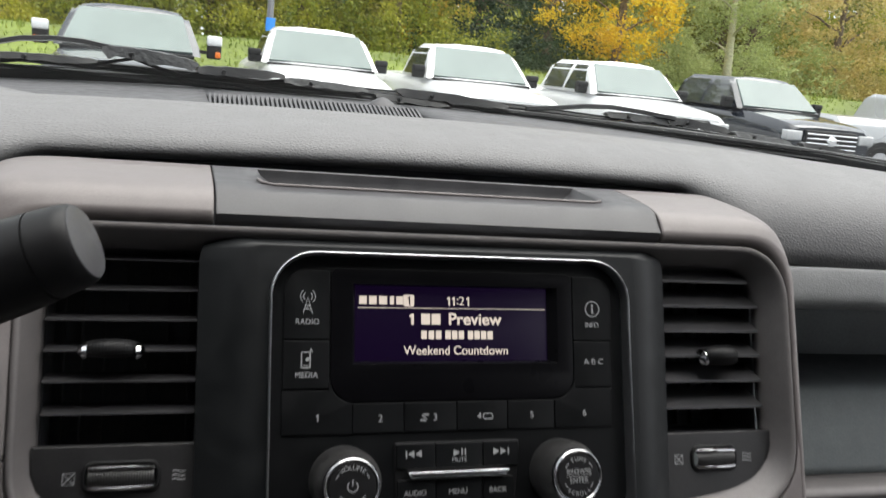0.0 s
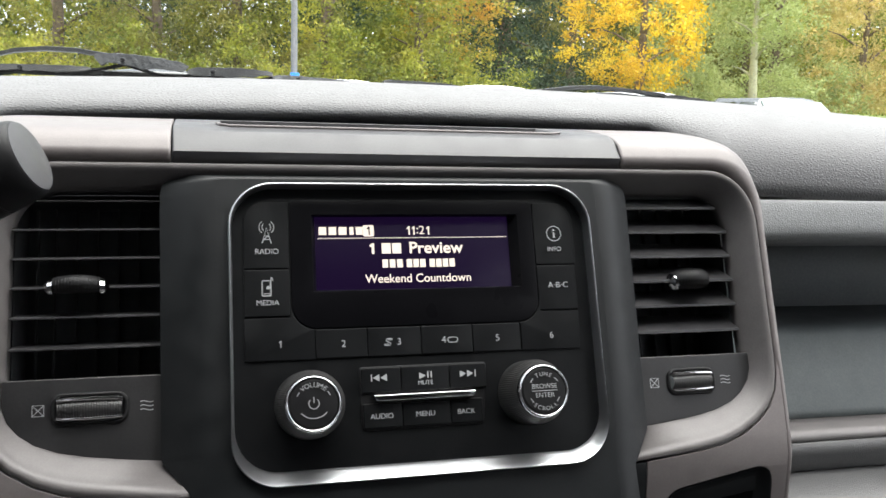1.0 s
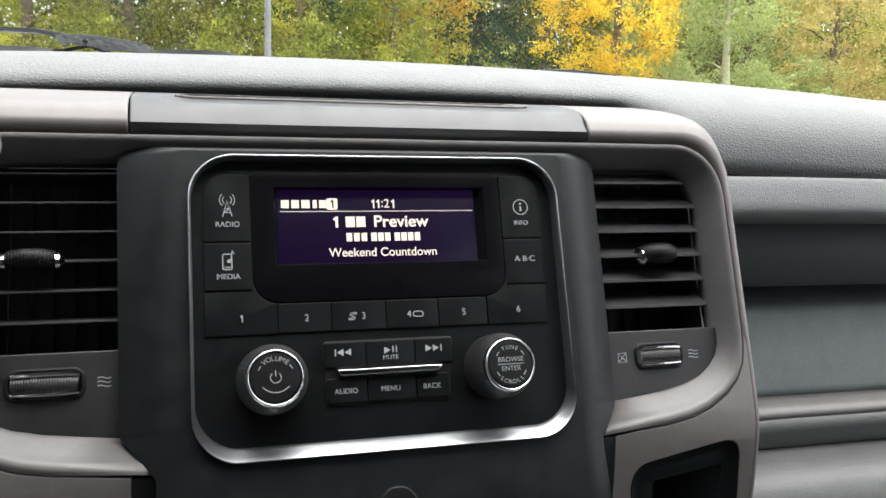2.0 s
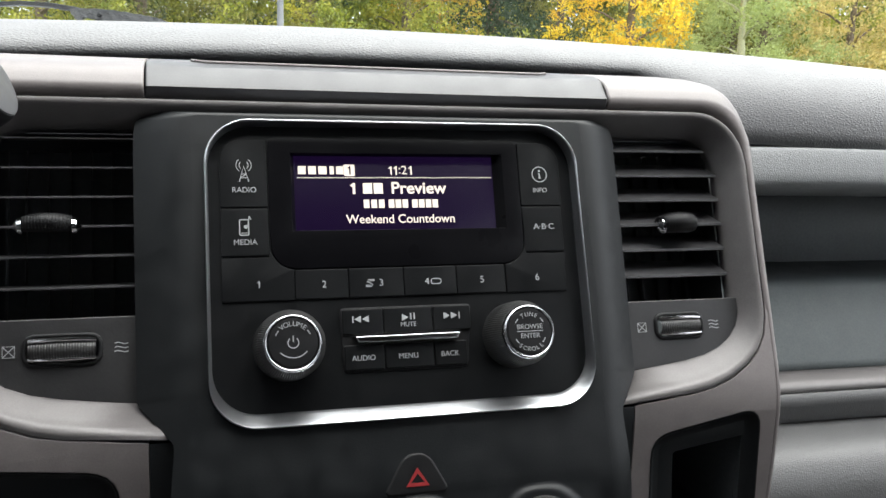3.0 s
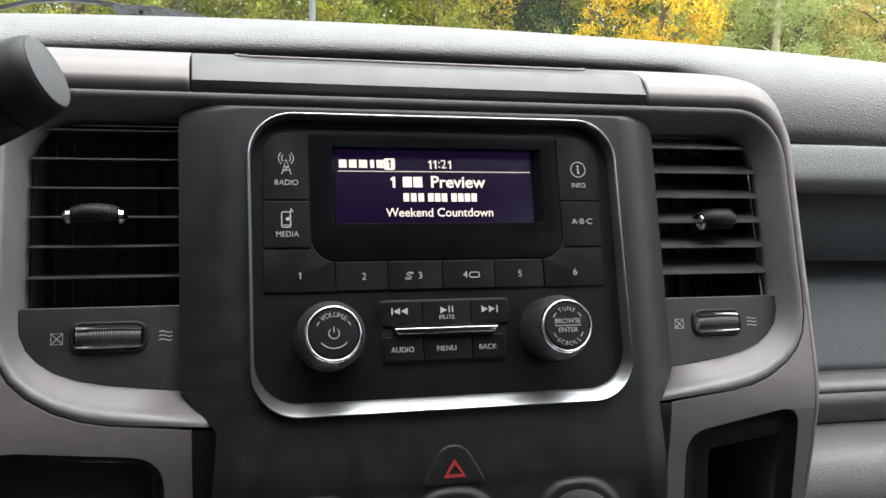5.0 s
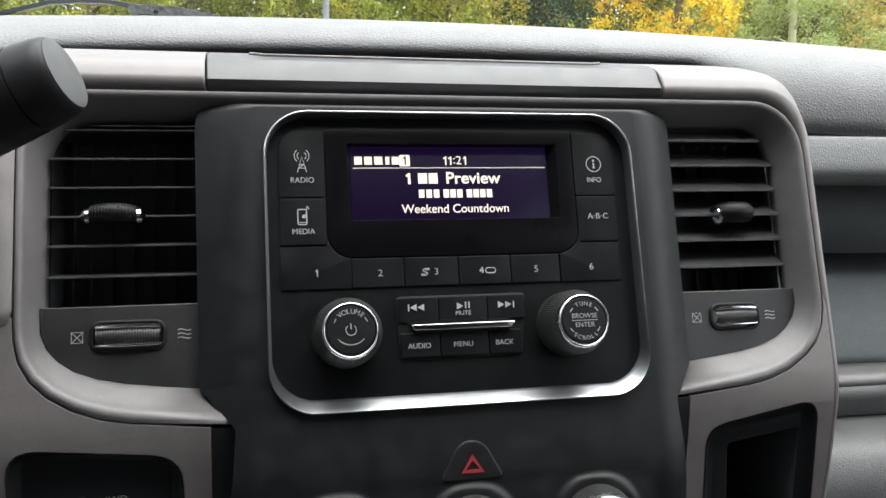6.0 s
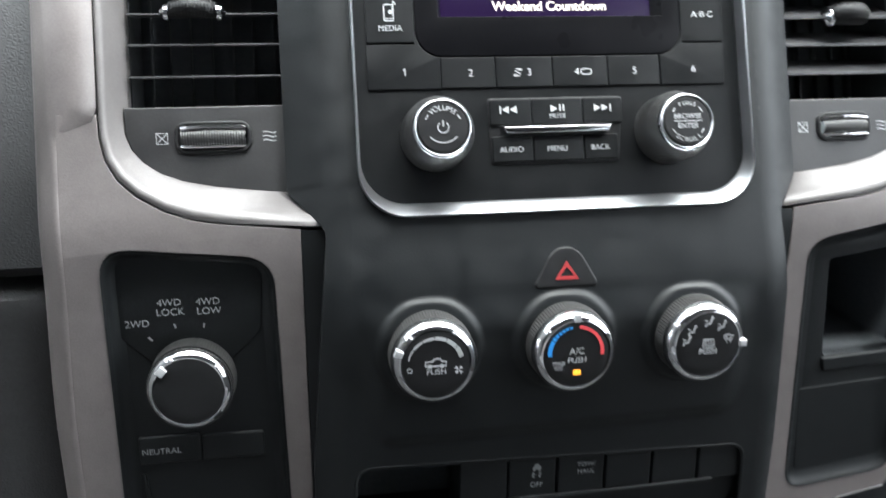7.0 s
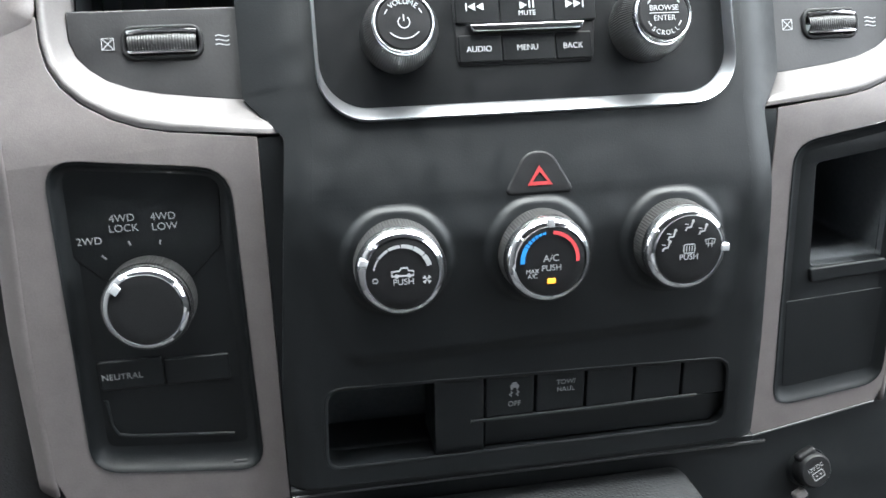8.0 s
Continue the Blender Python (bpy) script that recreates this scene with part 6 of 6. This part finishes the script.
tree(33.5, 47, 14, 4.4, GREENYELLOW, "tall yellow-green tree in the second row", 30, clumps=300, size=0.15)
rnd, rg = np.random.RandomState(77), random.Random(77)


def undergrowth(name, label, x0, x1, y, high, material, n, seed, size=0.1):
    cs, rs = [], []
    r2 = random.Random(seed)
    for i in range(n):
        xx, yy = r2.uniform(x0, x1), y + r2.uniform(-1.4, 1.4)
        cs.append((xx, yy, land(xx, yy) + high * r2.random() ** 1.3 * (0.7 + 0.3 * math.sin(xx * 1.7))))
        rs.append(r2.uniform(0.25, 0.5) * size / 0.1)
    ob = leaf_part(name, leaf_cloud(cs, rs, 48, size * 0.6, np.random.RandomState(seed)), material)
    return tagged(ob, label, "shrubs", kind="stuff")


undergrowth("shrubs", "yellow-green shrubs under the trees", -16, 12, 32.5, 2.6, GREENYELLOW, 520, 41)
undergrowth("shrubs", "olive shrubs under the trees", -10, 8, 34.5, 3.4, OLIVE, 420, 42)
undergrowth("shrubs", "dark green shrubs at the foot of the conifer", 9, 16.5, 35.0, 2.4, DARKGREEN, 180, 43)
undergrowth("shrubs", "light green shrubs beside the maple", 18, 28, 33.5, 2.6, LIGHTGREEN, 280, 44)
undergrowth("shrubs", "russet shrubs under the rounded tree", 27, 42, 33.5, 2.6, RUSSET, 320, 45)
undergrowth("far_woods", "dense woods closing the view behind the trees", -22, 52, 52, 14.5, GREENYELLOW, 2900, 46, 0.24)
undergrowth("far_woods", "pale olive woods rising behind the nearer trees", 6, 66, 60, 20, OLIVE, 1500, 47, 0.34)

post = thing("lamp_post", "grey lamp post with a blue sign low on it", "lamp post", (1.72, 19.0, 0))
part("shaft", tube([Vector((1.72, 19, z)) for z in (0, 2, 4, 8)], [0.075, 0.07, 0.065, 0.055], 16), POLE, post)
part("foot", lathe([(0.2, 0), (0.2, 0.35), (0.16, 0.4)], (1.72, 19, 0.0), n=20), POLE, post, "concrete-grey foot")
part("sign", box(1.625, 18.86, 1.66, 1.815, 18.92, 2.2, 0.01), BANNER, post, "plain blue sign")
